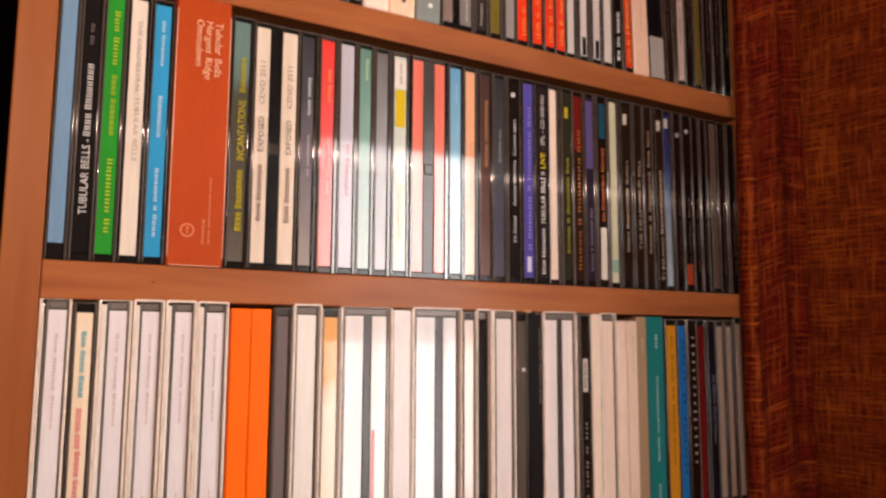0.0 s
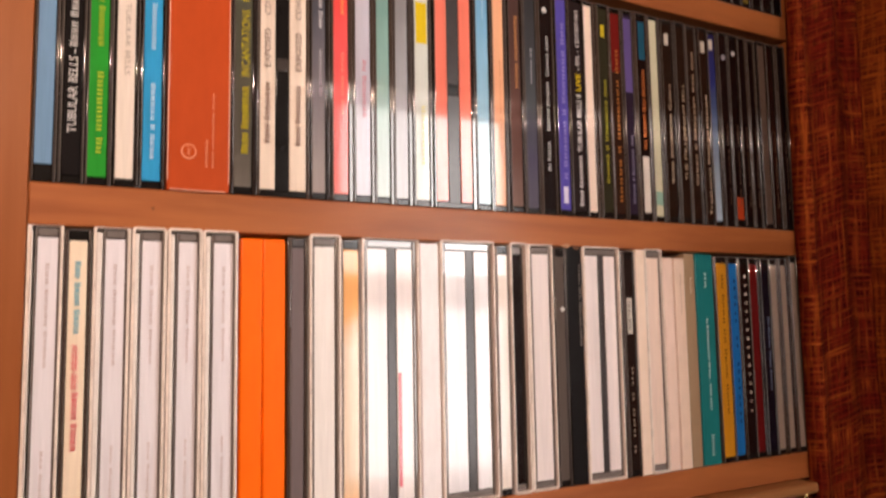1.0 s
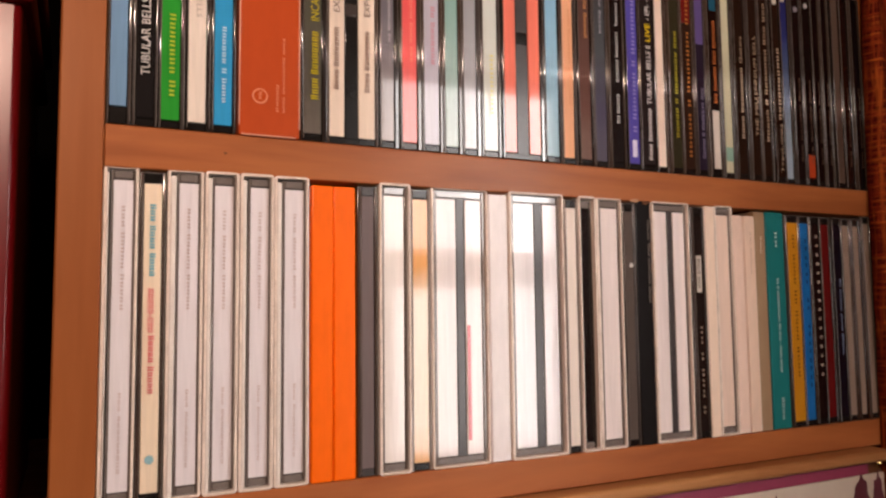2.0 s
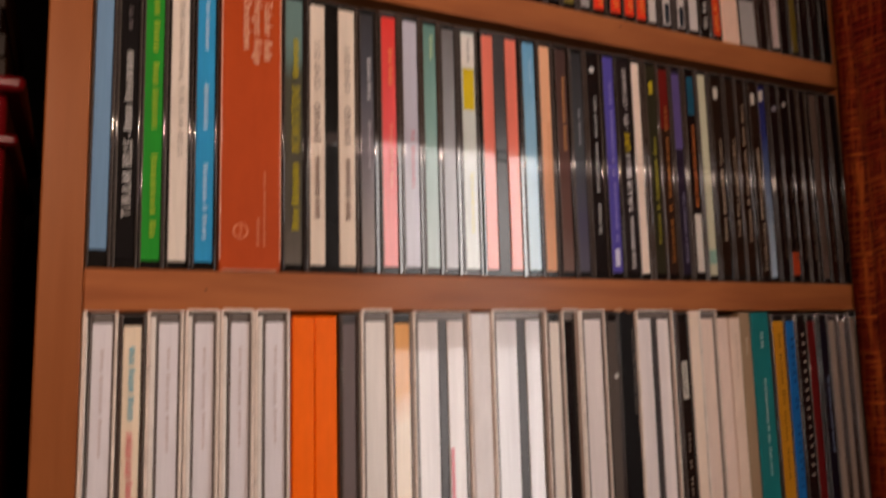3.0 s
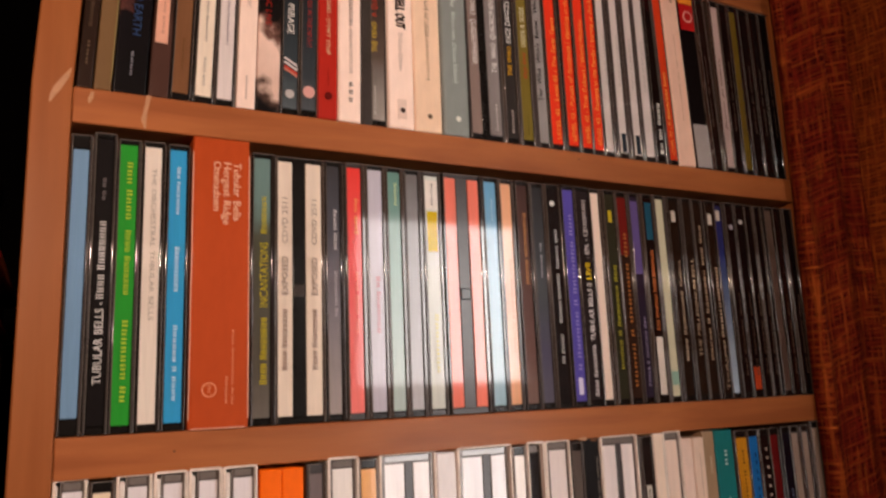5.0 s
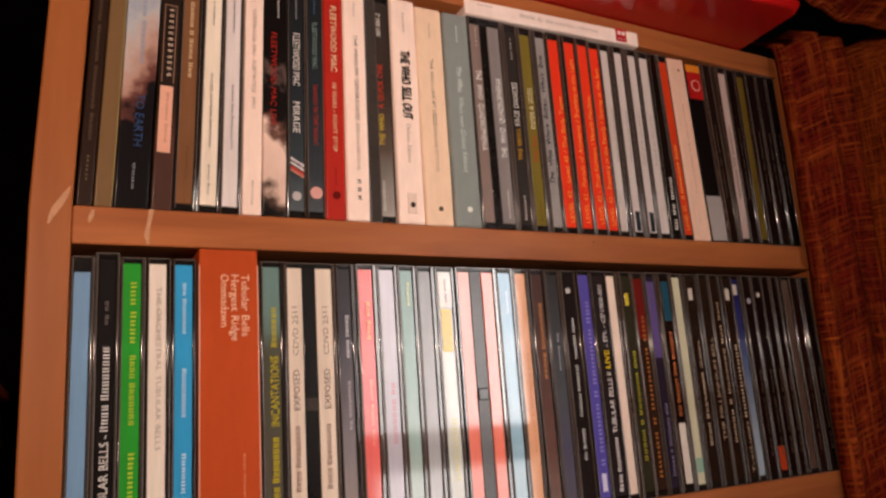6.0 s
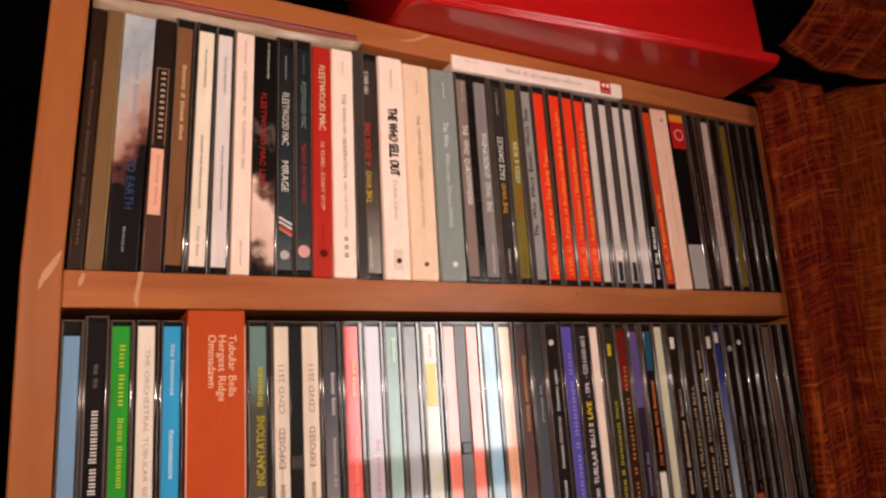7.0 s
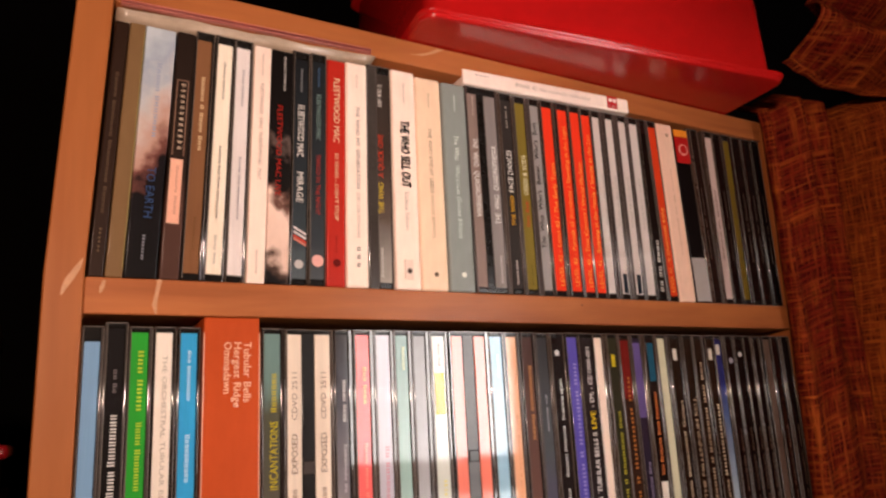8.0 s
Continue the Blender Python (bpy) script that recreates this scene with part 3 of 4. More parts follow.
for x0, x1, c0, c1, hx, lab in ((384.4, 395.0, 388.0, 394.4, "1c1412", "jewel case with a dark brown spine"), (395.1, 405.4, 398.3, 404.6, "c4aca4", "jewel case with a pale pink grey spine"),
                                (405.5, 414.4, 407.0, 413.6, "120c0b", "jewel case with a black spine and dotted text"), (414.5, 424.4, 415.8, 421.4, "6c581c", "jewel case with a mustard yellow spine"),
                                (424.5, 434.4, 426.0, 433.4, "140e0d", "jewel case with a black spine in shade"), (434.5, 444.6, 436.0, 443.6, "160f0e", "jewel case with a black spine and faint text"),
                                (444.7, 454.0, 446.0, 453.0, "0e0a0a", "jewel case with a plain black spine in shade")):
    d = jewel(TOP, x0, x1, (c0, c1), hx, lab, tall=0.1225)
    write(d, "###### ## ######", "3c2c28" if hx == "c4aca4" else "5a483e", 0.030, 0.080, 0.0014, "up")


def lying_set():
    """A white card disc set lying flat on the cases, its spine to the front."""
    d = thing("cd_digipak", pose(0.2655, -0.0015, TOP + 0.1230, 0, 0, -1.0), "white card disc set lying flat on the other discs", "compact disc", "discs on the top shelf")
    part("spine", box(-0.0620, 0.0620, 0.0, 0.138, 0.0, 0.0098, 0.0012, 3), card("f6e2d6", "bare"), d)
    write(d, "#### 42 the essential collection", "b8a8a0", -0.026, 0.030, 0.0028, "flat", off=0.0050)
    write(d, "######", "a89890", -0.054, -0.044, 0.0010, "flat", off=0.0066)
    patch(d, "red_label", "b82028", 0.0440, 0.0520, 0.0012, 0.0094, label="red label with pale marks")
    disc_mark(d, "f0d8d0", 0.0462, 0.0066, 0.0014, y=-0.0007)
    disc_mark(d, "f0d8d0", 0.0496, 0.0066, 0.0014, y=-0.0007)
    write(d, "# ###", "f0d8d0", 0.0450, 0.0510, 0.0010, "flat", off=0.0026, y=-0.0008)


lying_set()

# -- middle shelf --
d = jewel(MID, 11.7, 20.6, (12.9, 19.0), "7496b6", "jewel case with a sky blue spine card", low=0.0072, high=0.0066)
d = jewel(MID, 20.7, 30.2, (22.2, 28.8), "181414", "jewel case with a black spine and silver letters", shell=plastic_grey, tall=0.1262)
write(d, "TUBULAR BELLS - #### ########", "c8c4c0", 0.020, 0.088, 0.0032, "up", bold=0.02)
write(d, "## ##", "686060", 0.096, 0.106, 0.0018)
d = jewel(MID, 30.3, 40.2, (31.2, 38.2), "2c9430", "jewel case with a bright green spine and yellow text")
write(d, "### ####", "a8c038", 0.088, 0.114, 0.0026)
write(d, "#### #######", "a8c038", 0.056, 0.084, 0.0026)
write(d, "####### ##", "a8c038", 0.012, 0.046, 0.0026)
d = jewel(MID, 40.3, 50.0, (41.2, 48.1), "e8dacc", "jewel case with an off-white spine and grey text")
write(d, "THE ORCHESTRAL TUBULAR BELLS", "a89a8c", 0.046, 0.112, 0.0020)
d = jewel(MID, 50.1, 60.0, (51.4, 58.4), "369ace", "jewel case with a cyan blue spine and white text")
write(d, "### ########", "c0e0f0", 0.092, 0.114, 0.0018)
write(d, "##########", "c0e0f0", 0.058, 0.078, 0.0022)
write(d, "###### # ####", "c0e0f0", 0.012, 0.044, 0.0020)


def box_set():
    d = thing("cd_box_set", pose(0.0734, -0.0008, MID), "terracotta card box holding three discs, worn edges", "compact disc", "discs on the middle shelf")
    part("card_box", box(-0.0125, 0.0125, 0.0, 0.140, 0.0, 0.1290, 0.0008, 3), card("b4481c", "bare"), d)
    for off, word, u in ((0.0068, "Tubular Bells", 0.091), (0.0024, "Hergest Ridge", 0.089), (-0.0020, "Ommadawn", 0.095)):
        write(d, word, "eab090", u, 0.118, 0.0034, off=off, bold=0.03)
    disc_mark(d, "dc8c68", -0.0042, 0.0165, 0.0032)
    disc_mark(d, "b4481c", -0.0042, 0.0165, 0.0025, y=-0.0008)
    write(d, "##", "dc8c68", 0.0148, 0.0182, 0.0016, off=-0.0042, y=-0.0010)
    write(d, "#### ######### ####", "d88c68", 0.010, 0.042, 0.0012, off=0.0056)
    write(d, "#####", "d88c68", 0.010, 0.022, 0.0014, off=0.0030)
    m = card("e0a890", "ink")
    part("worn_edge", box(-0.0127, -0.0121, -0.0001, 0.0006, 0.004, 0.122, 0.0002, 1), m, d, "pale worn card edge")
    part("worn_edge", box(0.0121, 0.0127, -0.0001, 0.0006, 0.004, 0.122, 0.0002, 1), m, d, "pale worn card edge")
    part("worn_edge", box(-0.0115, 0.0110, -0.0001, 0.0006, 0.0001, 0.0007, 0.0002, 1), m, d, "pale worn card edge")


box_set()
d = jewel(MID, 86.5, 98.4, (88.2, 95.6), fading_card("incantation_print", [(0.0, "706860"), (0.02, "58524a"), (0.085, "505044"), (0.100, "6a8480"), (0.125, "6a8480")]),
          "jewel case with a grey green spine and yellow capitals")
write(d, "#### ########", "c0b020", 0.018, 0.048, 0.0036, "up")
write(d, "INCANTATIONS", "c0b020", 0.052, 0.082, 0.0036, "up")
write(d, "#######", "c0b020", 0.086, 0.104, 0.0030, "up")
d = jewel(MID, 98.5, 122.2, ((98.9, 106.4), (112.9, 120.5)), "e6d4c2", "double jewel case with two cream spine cards", tray=tray_black)
for off in (-0.0078, 0.0063):
    write(d, "#### ########", "86685a", 0.024, 0.052, 0.0028, "up", off=off)
    write(d, "EXPOSED", "6a5046", 0.058, 0.076, 0.0028, "up", off=off)
    write(d, "CDVD 2511", "8a7468", 0.082, 0.104, 0.0026, "up", off=off)
# several spines from here on grow paler towards the foot
d = jewel(MID, 122.3, 132.0, (123.6, 129.6), fading_card("smoke_fade", [(0.0, "a89c98"), (0.05, "807a80"), (0.09, "505058"), (0.125, "3c3a3c")]), "jewel case with a smoky grey spine and white text")
write(d, "##### ####", "d8d4d4", 0.080, 0.100, 0.0020)
write(d, "######## ##", "b8b0b4", 0.048, 0.070, 0.0018)
d = jewel(MID, 132.1, 142.9, (133.5, 140.5), fading_card("pink_fade", [(0.0, "f08078"), (0.07, "f06060"), (0.125, "e84038")]), "jewel case with a coral pink spine card", tray=tray_grey)
write(d, "### ####", "f0a060", 0.088, 0.106, 0.0022)
write(d, "#### #### ###", "f09080", 0.040, 0.070, 0.0018)
d = jewel(MID, 143.0, 153.8, (144.5, 151.8), "c0bcc8", "jewel case with a lilac grey spine card")
write(d, "## #######", "c88890", 0.040, 0.068, 0.0024)
d = jewel(MID, 153.9, 164.0, (155.4, 161.8), fading_card("sea_fade", [(0.0, "bcccc8"), (0.07, "8cb0a8"), (0.125, "648c84")]), "jewel case with a sea green spine card")
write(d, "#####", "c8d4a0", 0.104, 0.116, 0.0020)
d = jewel(MID, 164.1, 174.3, (165.5, 171.9), fading_card("grey_fade", [(0.0, "c0c0c4"), (0.07, "a0a0a4"), (0.125, "706c6c")]), "jewel case with a grey spine card paler at the foot", shell=plastic_grey)
d = jewel(MID, 174.4, 185.2, (176.0, 183.4), "d4d8d0", "jewel case with a white, yellow and pale spine", tray=tray_grey)
patch(d, "title_label", "e8e0d8", -0.0036, 0.0034, 0.104, 0.1195, y=0.0001, label="white label with grey text")
write(d, "#### ###", "706860", 0.106, 0.118, 0.0016, y=-0.0001)
patch(d, "yellow_band", "d8bc20", -0.0030, 0.0028, 0.082, 0.103, y=0.0001, label="yellow printed band")
write(d, "#######", "d8d088", 0.020, 0.050, 0.0022)
d = jewel(MID, 185.3, 209.7, ((187.0, 193.5), (200.8, 207.2)), "f0806c", "double jewel case with two salmon pink spine cards", tray=tray_grey)
d = jewel(MID, 209.8, 219.9, (211.1, 218.2), fading_card("ice_fade", [(0.0, "a8c8d4"), (0.06, "98c4dc"), (0.125, "6ca8d0")]), "jewel case with an ice blue spine card")
write(d, "######", "b8d8e8", 0.100, 0.112, 0.0012)
d = jewel(MID, 220.0, 230.1, (221.6, 228.0), "f0b48c", "jewel case with a peach spine card")
write(d, "#### ######## # #######", "d89870", 0.030, 0.080, 0.0014)
d = jewel(MID, 230.2, 240.4, (231.8, 238.4), fading_card("umber_fade", [(0.0, "806860"), (0.03, "684840"), (0.125, "483430")]), "jewel case with an umber brown spine and tan text")
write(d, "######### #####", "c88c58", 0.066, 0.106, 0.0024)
d = jewel(MID, 240.5, 250.0, (242.0, 248.8), fading_card("dusk_fade", [(0.0, "5c5864"), (0.03, "504c60"), (0.06, "4c5054"), (0.125, "303032")]), "jewel case with a dusky grey violet spine")
write(d, "## #####", "a0a0a8", 0.070, 0.090, 0.0016)
d = jewel(MID, 250.1, 261.0, (252.0, 260.0), "14100f", "jewel case with a black spine and white lower-case title")
write(d, "heavens open", "d8d4d0", 0.076, 0.098, 0.0022, "up")
write(d, "####### ########", "c8c4c0", 0.046, 0.073, 0.0022, "up")
write(d, "## #####", "c8c4c0", 0.024, 0.040, 0.0024, "up")
disc_mark(d, "c8c4c0", -0.0008, 0.1130, 0.0016)
d = jewel(MID, 261.1, 270.2, (261.9, 269.2), "564ca2", "jewel case with a violet spine and pale text")
write(d, "# ###### # ####### ###", "8c84c8", 0.020, 0.108, 0.0026, "up")
patch(d, "white_logo", "d8d4e4", -0.0012, 0.0016, 0.007, 0.016, y=0.0001, label="small white label")
d = jewel(MID, 270.3, 281.7, (271.4, 280.4), "241c1c", "jewel case with a black spine, bold white and yellow title")
write(d, "#### ########", "e0d8d4", 0.006, 0.034, 0.0030, "up", bold=0.02)
write(d, "TUBULAR BELLS II", "e8e0dc", 0.036, 0.068, 0.0030, "up", bold=0.02)
write(d, "LIVE", "e0c020", 0.070, 0.080, 0.0034, "up", bold=0.03)
write(d, "- EPL - CD1000-001", "d8d0cc", 0.082, 0.116, 0.0028, "up", bold=0.02)
d = jewel(MID, 281.8, 290.6, (282.4, 288.5), "f0d8c6", "jewel case with a plain pinkish white spine")
for x0, x1, c0, c1, hx, tx, u0, u1, lab in ((290.7, 300.6, 292.6, 299.4, "2c2a1c", "a09830", 0.020, 0.080, "jewel case with a dark olive spine and yellow text"),
                                            (300.7, 310.2, 302.2, 309.2, "2c1a12", "a06430", 0.010, 0.100, "jewel case with a rusty brown spine"),
                                            (310.3, 318.6, 311.2, 317.6, "241c2c", "807890", 0.010, 0.050, "jewel case with a dark plum spine")):
    d = jewel(MID, x0, x1, (c0, c1), hx, lab)
    write(d, "##### # ####### ###", tx, u0, u1, 0.0024, "up")
    if hx == "241c2c":
        patch(d, "violet_band", "5c4c80", -0.0026, 0.0026, 0.075, 0.119, y=0.0001, label="violet upper band")
    if hx == "2c2a1c":
        patch(d, "yellow_mark", "c8b428", -0.0012, 0.0012, 0.105, 0.112, y=0.0001, label="small yellow label")
    if hx == "2c1a12":
        patch(d, "red_head", "6a1814", -0.0030, 0.0030, 0.086, 0.1205, y=0.0001, label="dark red upper band")
d = jewel(MID, 318.7, 329.6, (321.0, 328.0), "120c0b", "jewel case with a black spine and white foot label")
write(d, "### ####### #### ########", "c06a38", 0.042, 0.090, 0.0030, "up")
patch(d, "foot_label", "d8ccc0", -0.0018, 0.0030, 0.005, 0.038, y=0.0001, label="white label at the foot")
patch(d, "blue_head", "1c4c60", -0.0018, 0.0030, 0.096, 0.119, y=0.0001, label="teal upper band")
d = jewel(MID, 329.7, 340.2, (331.8, 337.6), "ccc6a8", "jewel case with a pale khaki spine card")
patch(d, "foot_mark", "88a898", -0.0028, 0.0022, 0.010, 0.018, y=0.0001)
for x0, x1, txt, u0, u1, head, lab in ((340.3, 350.9, "#### ######## Guitars", 0.024, 0.084, True, "jewel case with a black spine and small white head"),
                                       (351.0, 361.0, "THE MILLENNIUM BELL", 0.026, 0.086, False, "jewel case with a black spine and thin text"),
                                       (361.1, 371.0, "##### # ####### ### ###", 0.024, 0.108, False, "jewel case with a brown black spine"),
                                       (371.1, 380.4, "TresLunas ##########", 0.006, 0.082, True, "jewel case with a black spine and pale title")):
    # card lifted from black: reflected haze is mixed into its colour
    d = jewel(MID, x0, x1, (x0 + 1.8, x1 - 1.6), "22170f", lab)
    write(d, txt, "b8a088" if head else "a48c74", u0, u1, 0.0024, "up")
    if head:
        patch(d, "white_head", "d0c6b8", -0.0016, 0.0015, 0.1085, 0.1155, y=0.0001, label="small white square label")
d = jewel(MID, 380.5, 388.4, (382.0, 387.4), fading_card("night_print", [(0.0, "a8b8c8"), (0.03, "8c98a4"), (0.07, "4c5c80"), (0.09, "28306c"), (0.125, "1c1c50")]), "jewel case with a spine fading from blue to white")
patch(d, "white_head", "d0c6b8", -0.0018, 0.0012, 0.1120, 0.1185, y=0.0001, label="small white square label")
for x0, x1, hx, lab in ((388.5, 398.0, "140e0e", "jewel case with a black spine and oval mark"), (398.1, 407.8, "0e0a0a", "jewel case with a black spine and orange foot"),
                        (407.9, 416.8, "100b0b", "jewel case with a plain black spine"), (416.9, 425.0, "0e0a0a", "jewel case with a plain black spine"),
                        (425.1, 434.2, "5c4a40", "jewel case with a grey brown spine in shade"), (434.3, 443.4, "0e0a0a", "jewel case with a plain black spine"),
                        (443.5, 453.4, "120c0c", "jewel case with a plain black spine")):
    d = jewel(MID, x0, x1, (x0 + 1.6, x1 - 1.6), hx, lab)
    write(d, "### ###### ####", "584234", 0.014, 0.066, 0.0016, "up")
    if "oval" in lab:
        disc_mark(d, "908890", 0.0, 0.108, 0.0018, y=-0.0001)
    if "orange" in lab:
        patch(d, "orange_foot", "b04020", -0.0026, 0.0026, 0.005, 0.019, y=0.0001, label="orange printed foot")
        disc_mark(d, "b0a8a4", 0.0, 0.112, 0.0016, y=-0.0001)

# -- bottom shelf --
IN = 0.0010
for x0, x1, left, a, b, c0, c1, lab in ((11.6, 24.2, 2.2, 14.2, 23.2, 16.0, 22.0, "white card slipcase with worn corners"), (34.4, 48.2, 3.4, 38.0, 47.2, 39.1, 46.2, "white card slipcase beside a jewel case"),
                                        (48.3, 61.8, 3.0, 51.5, 60.8, 52.7, 59.7, "white card slipcase with a yellowed edge"), (61.9, 75.8, 3.0, 65.4, 74.8, 66.9, 73.9, "white card slipcase holding one disc"),
                                        (75.9, 90.7, 3.2, 79.6, 89.7, 81.2, 88.4, "white card slipcase beside orange sleeves")):
    slipcase(LOW, x0, x1, lab)
    d = thing("booklet", pose(x0 / 1000 + 0.0012, 0.0006, LOW + 0.0011), "thin white booklet inside a card slipcase", "booklet", "booklets on the bottom shelf")
    part("cover", box(0.0, left / 1000 - 0.0013, 0.0, 0.135, 0.0, 0.1225, 0.0003, 1), slip_white, d)
    part("spine_fold", box(0.0002, left / 1000 - 0.0015, -0.0002, 0.0004, 0.002, 0.1205, 0.0002, 1), slip_white, d)
    d = jewel(LOW + 0.0011, a, b, (c0 - 0.9, c1 + 0.4), "e4dee2", "jewel case with a pale lilac white spine in slipcase", shell=plastic_mid, tray=tray_grey, inside=IN, tall=0.1240, low=0.0036, high=0.0040)
    write(d, "### ##### #####", "c8b4b0", 0.070, 0.110, 0.0014)
    write(d, "### #########", "c8b4b0", 0.010, 0.040, 0.0012)
d = jewel(LOW, 24.4, 34.2, (26.2, 32.6), "f0dcc2", "jewel case with a cream spine, blue and red text")
write(d, "### #### ####", "68b4c8", 0.084, 0.112, 0.0024)
write(d, "#####-### ##### #####", "e06870", 0.040, 0.080, 0.0026)
disc_mark(d, "90b8c0", 0.0, 0.016, 0.0016)
for x0, x1 in ((91.2, 101.0), (101.1, 111.2)):
    d = sleeve(LOW, x0, x1, "ff6e0c", "glossy bright orange card disc sleeve", tall=0.1235)
d = jewel(LOW, 111.9, 121.4, (114.0, 119.6), "756868", "jewel case with a mid grey spine card", tray=tray_grey)
slipcase(LOW, 121.6, 136.8, "off-white card slipcase holding one cream disc", 0.0012)
d = jewel(LOW + 0.0011, 123.2, 135.6, (124.6, 134.2), "f0e9e4", "jewel case with a cream spine in slipcase", shell=plastic_mid, tray=tray_grey, inside=IN, tall=0.1240, low=0.0036, high=0.0040)
d = jewel(LOW, 137.0, 146.5, (137.9, 145.5), fading_card("peach_print", [(0.0, "f0b880"), (0.02, "f0d8bc"), (0.075, "f0dcc4"), (0.09, "eeb070"), (0.125, "eeb070")], "case", 0.01), "jewel case with a peach and cream spine", shell=plastic_pale)
slipcase(LOW, 146.7, 176.4, "wide off-white slipcase holding a double case", 0.0012, slip_pink)
d = jewel(LOW + 0.0011, 148.6, 175.0, ((150.2, 160.2), (165.0, 173.4)), "f0e8e6", "double jewel case with white spines in slipcase", shell=plastic_mid, tray=tray_grey, inside=IN, tall=0.1240, low=0.0036, high=0.0040)
patch(d, "pink_edge", "e08088", 0.0038, 0.0054, 0.010, 0.062, y=0.0001, label="pink printed stripe")
d = sleeve(LOW, 177.0, 187.5, "f4eeee", "plain glossy white card disc sleeve", tall=0.1245)
slipcase(LOW, 187.7, 219.4, "wide grey white slipcase holding a double case", 0.0014, slip_pink)
d = jewel(LOW + 0.0011, 190.0, 217.8, ((191.6, 203.0), (208.2, 216.4)), "f2eff2", "double jewel case with white spines in slipcase", shell=plastic_mid, tray=tray_grey, inside=IN, tall=0.1240, low=0.0036, high=0.0040)
d = jewel(LOW, 219.7, 228.0, (220.8, 226.8), "f0e4da", "jewel case with a plain white spine card", shell=plastic_pale)
slipcase(LOW, 228.2, 239.0, "narrow card slipcase holding a black case", 0.0010, slip_pink)
d = jewel(LOW + 0.0011, 229.5, 237.9, (231.4, 237.0), "120c0a", "jewel case with a black spine in slipcase", shell=plastic_grey, inside=IN, tall=0.1235)
slipcase(LOW, 239.1, 255.7, "off-white card slipcase with rounded corners", 0.0016, slip_pink)
d = jewel(LOW + 0.0011, 241.4, 254.6, (242.8, 253.4), "eee1de", "jewel case with a pinkish white spine in slipcase", shell=plastic_mid, tray=tray_grey, inside=IN, tall=0.1240, low=0.0036, high=0.0040)
d = jewel(LOW, 256.0, 264.2, (257.0, 262.8), "5a504a", "jewel case with a dull grey spine", shell=plastic_grey)
disc_mark(d, "d0ccc4", 0.0008, 0.092, 0.0012, y=-0.0001)
d = sleeve(LOW, 264.4, 275.3, "120e0e", "black card disc sleeve with worn edges", tall=0.1265)
for k in range(9):
    zz = 0.006 + 0.0135 * k + random.uniform(-0.004, 0.004)
    patch(d, "worn_spot", "b8a090", 0.0044, 0.0052, zz, zz + random.uniform(0.002, 0.007), y=-0.0003, label="pale worn spot")
write(d, "##### ### ###### ####", "8a8078", 0.072, 0.116, 0.0016, off=0.0026)
slipcase(LOW, 275.5, 301.6, "grey white slipcase holding a double case", 0.0012, slip_pink)
d = jewel(LOW + 0.0011, 276.9, 300.4, ((278.2, 287.0), (291.4, 299.2)), "eee1de", "double jewel case with pinkish white spines in slipcase", shell=plastic_mid, tray=tray_grey, inside=IN, tall=0.1240, low=0.0036, high=0.0040)
d = jewel(LOW, 301.9, 312.4, (304.8, 311.0), "1c1614", "jewel case with a black spine and white label", shell=plastic_grey)
patch(d, "white_label", "c8c0b4", -0.0014, 0.0022, 0.078, 0.098, y=0.0001, label="white label with dark text")
write(d, "#### ###", "403830", 0.080, 0.096, 0.0018, y=-0.0002)
write(d, "## # ### #", "907c6c", 0.012, 0.060, 0.0016)
d = sleeve(LOW, 312.7, 319.9, "f0d8c4", "cream white card disc sleeve", tall=0.1255)
slipcase(LOW, 320.1, 334.1, "cream card slipcase holding one disc", 0.0012)
d = jewel(LOW + 0.0011, 321.6, 333.0, (322.8, 332.0), "eed4c4", "jewel case with a pinkish cream spine in slipcase", shell=plastic_mid, tray=tray_grey, inside=IN, tall=0.1240, low=0.0036, high=0.0040)
sleeve(LOW, 334.3, 342.5, "ecd0c0", "narrow pinkish cream disc sleeve", tall=0.1215)
d = sleeve(LOW, 342.7, 351.5, "e8ccb8", "narrow cream disc sleeve with faint text", tall=0.1215)
write(d, "#### ########", "c0a490", 0.088, 0.112, 0.0014)
d = sleeve(LOW, 351.7, 360.7, "a08468", "tan card disc sleeve", tall=0.1245)
write(d, "####", "d8c0a8", 0.100, 0.110, 0.0016)
d = sleeve(LOW, 360.9, 375.6, "1c7070", "thick teal card disc set with white text", tall=0.1245)
write(d, "##", "c8d8d0", 0.103, 0.113, 0.0020)
write(d, "## # ########## ## ### - #### ####", "c0d4cc", 0.032, 0.086, 0.0020)
write(d, "####", "b0c8c0", 0.005, 0.018, 0.0026)
d = jewel(LOW, 375.9, 387.4, (377.6, 386.6), "c88820", "jewel case with an amber yellow spine and dark text", tall=0.1235)
write(d, "## #### ## #### ####", "5c3c10", 0.028, 0.112, 0.0020, "down")
d = jewel(LOW, 387.5, 397.2, (388.6, 395.8), "1c6cb0", "jewel case with a strong blue spine", tall=0.1235)
write(d, "### # ####", "123c6c", 0.020, 0.110, 0.0018)
d = jewel(LOW, 397.3, 407.0, (398.6, 405.8), "1a1010", "jewel case with a black spine and beaded letters", tall=0.1235)
write(d, "# # # #  # # # # # # #  # # # # #", "c0a898", 0.026, 0.112, 0.0024)
d = jewel(LOW, 407.1, 416.2, (408.0, 415.0), "641414", "jewel case with a dark red spine", tall=0.1235)
d = jewel(LOW, 416.3, 425.4, (417.4, 424.2), "10101c", "jewel case with a blue black spine", tall=0.1235)
write(d, "## ##### #### #####", "8088a0", 0.040, 0.086, 0.0018)
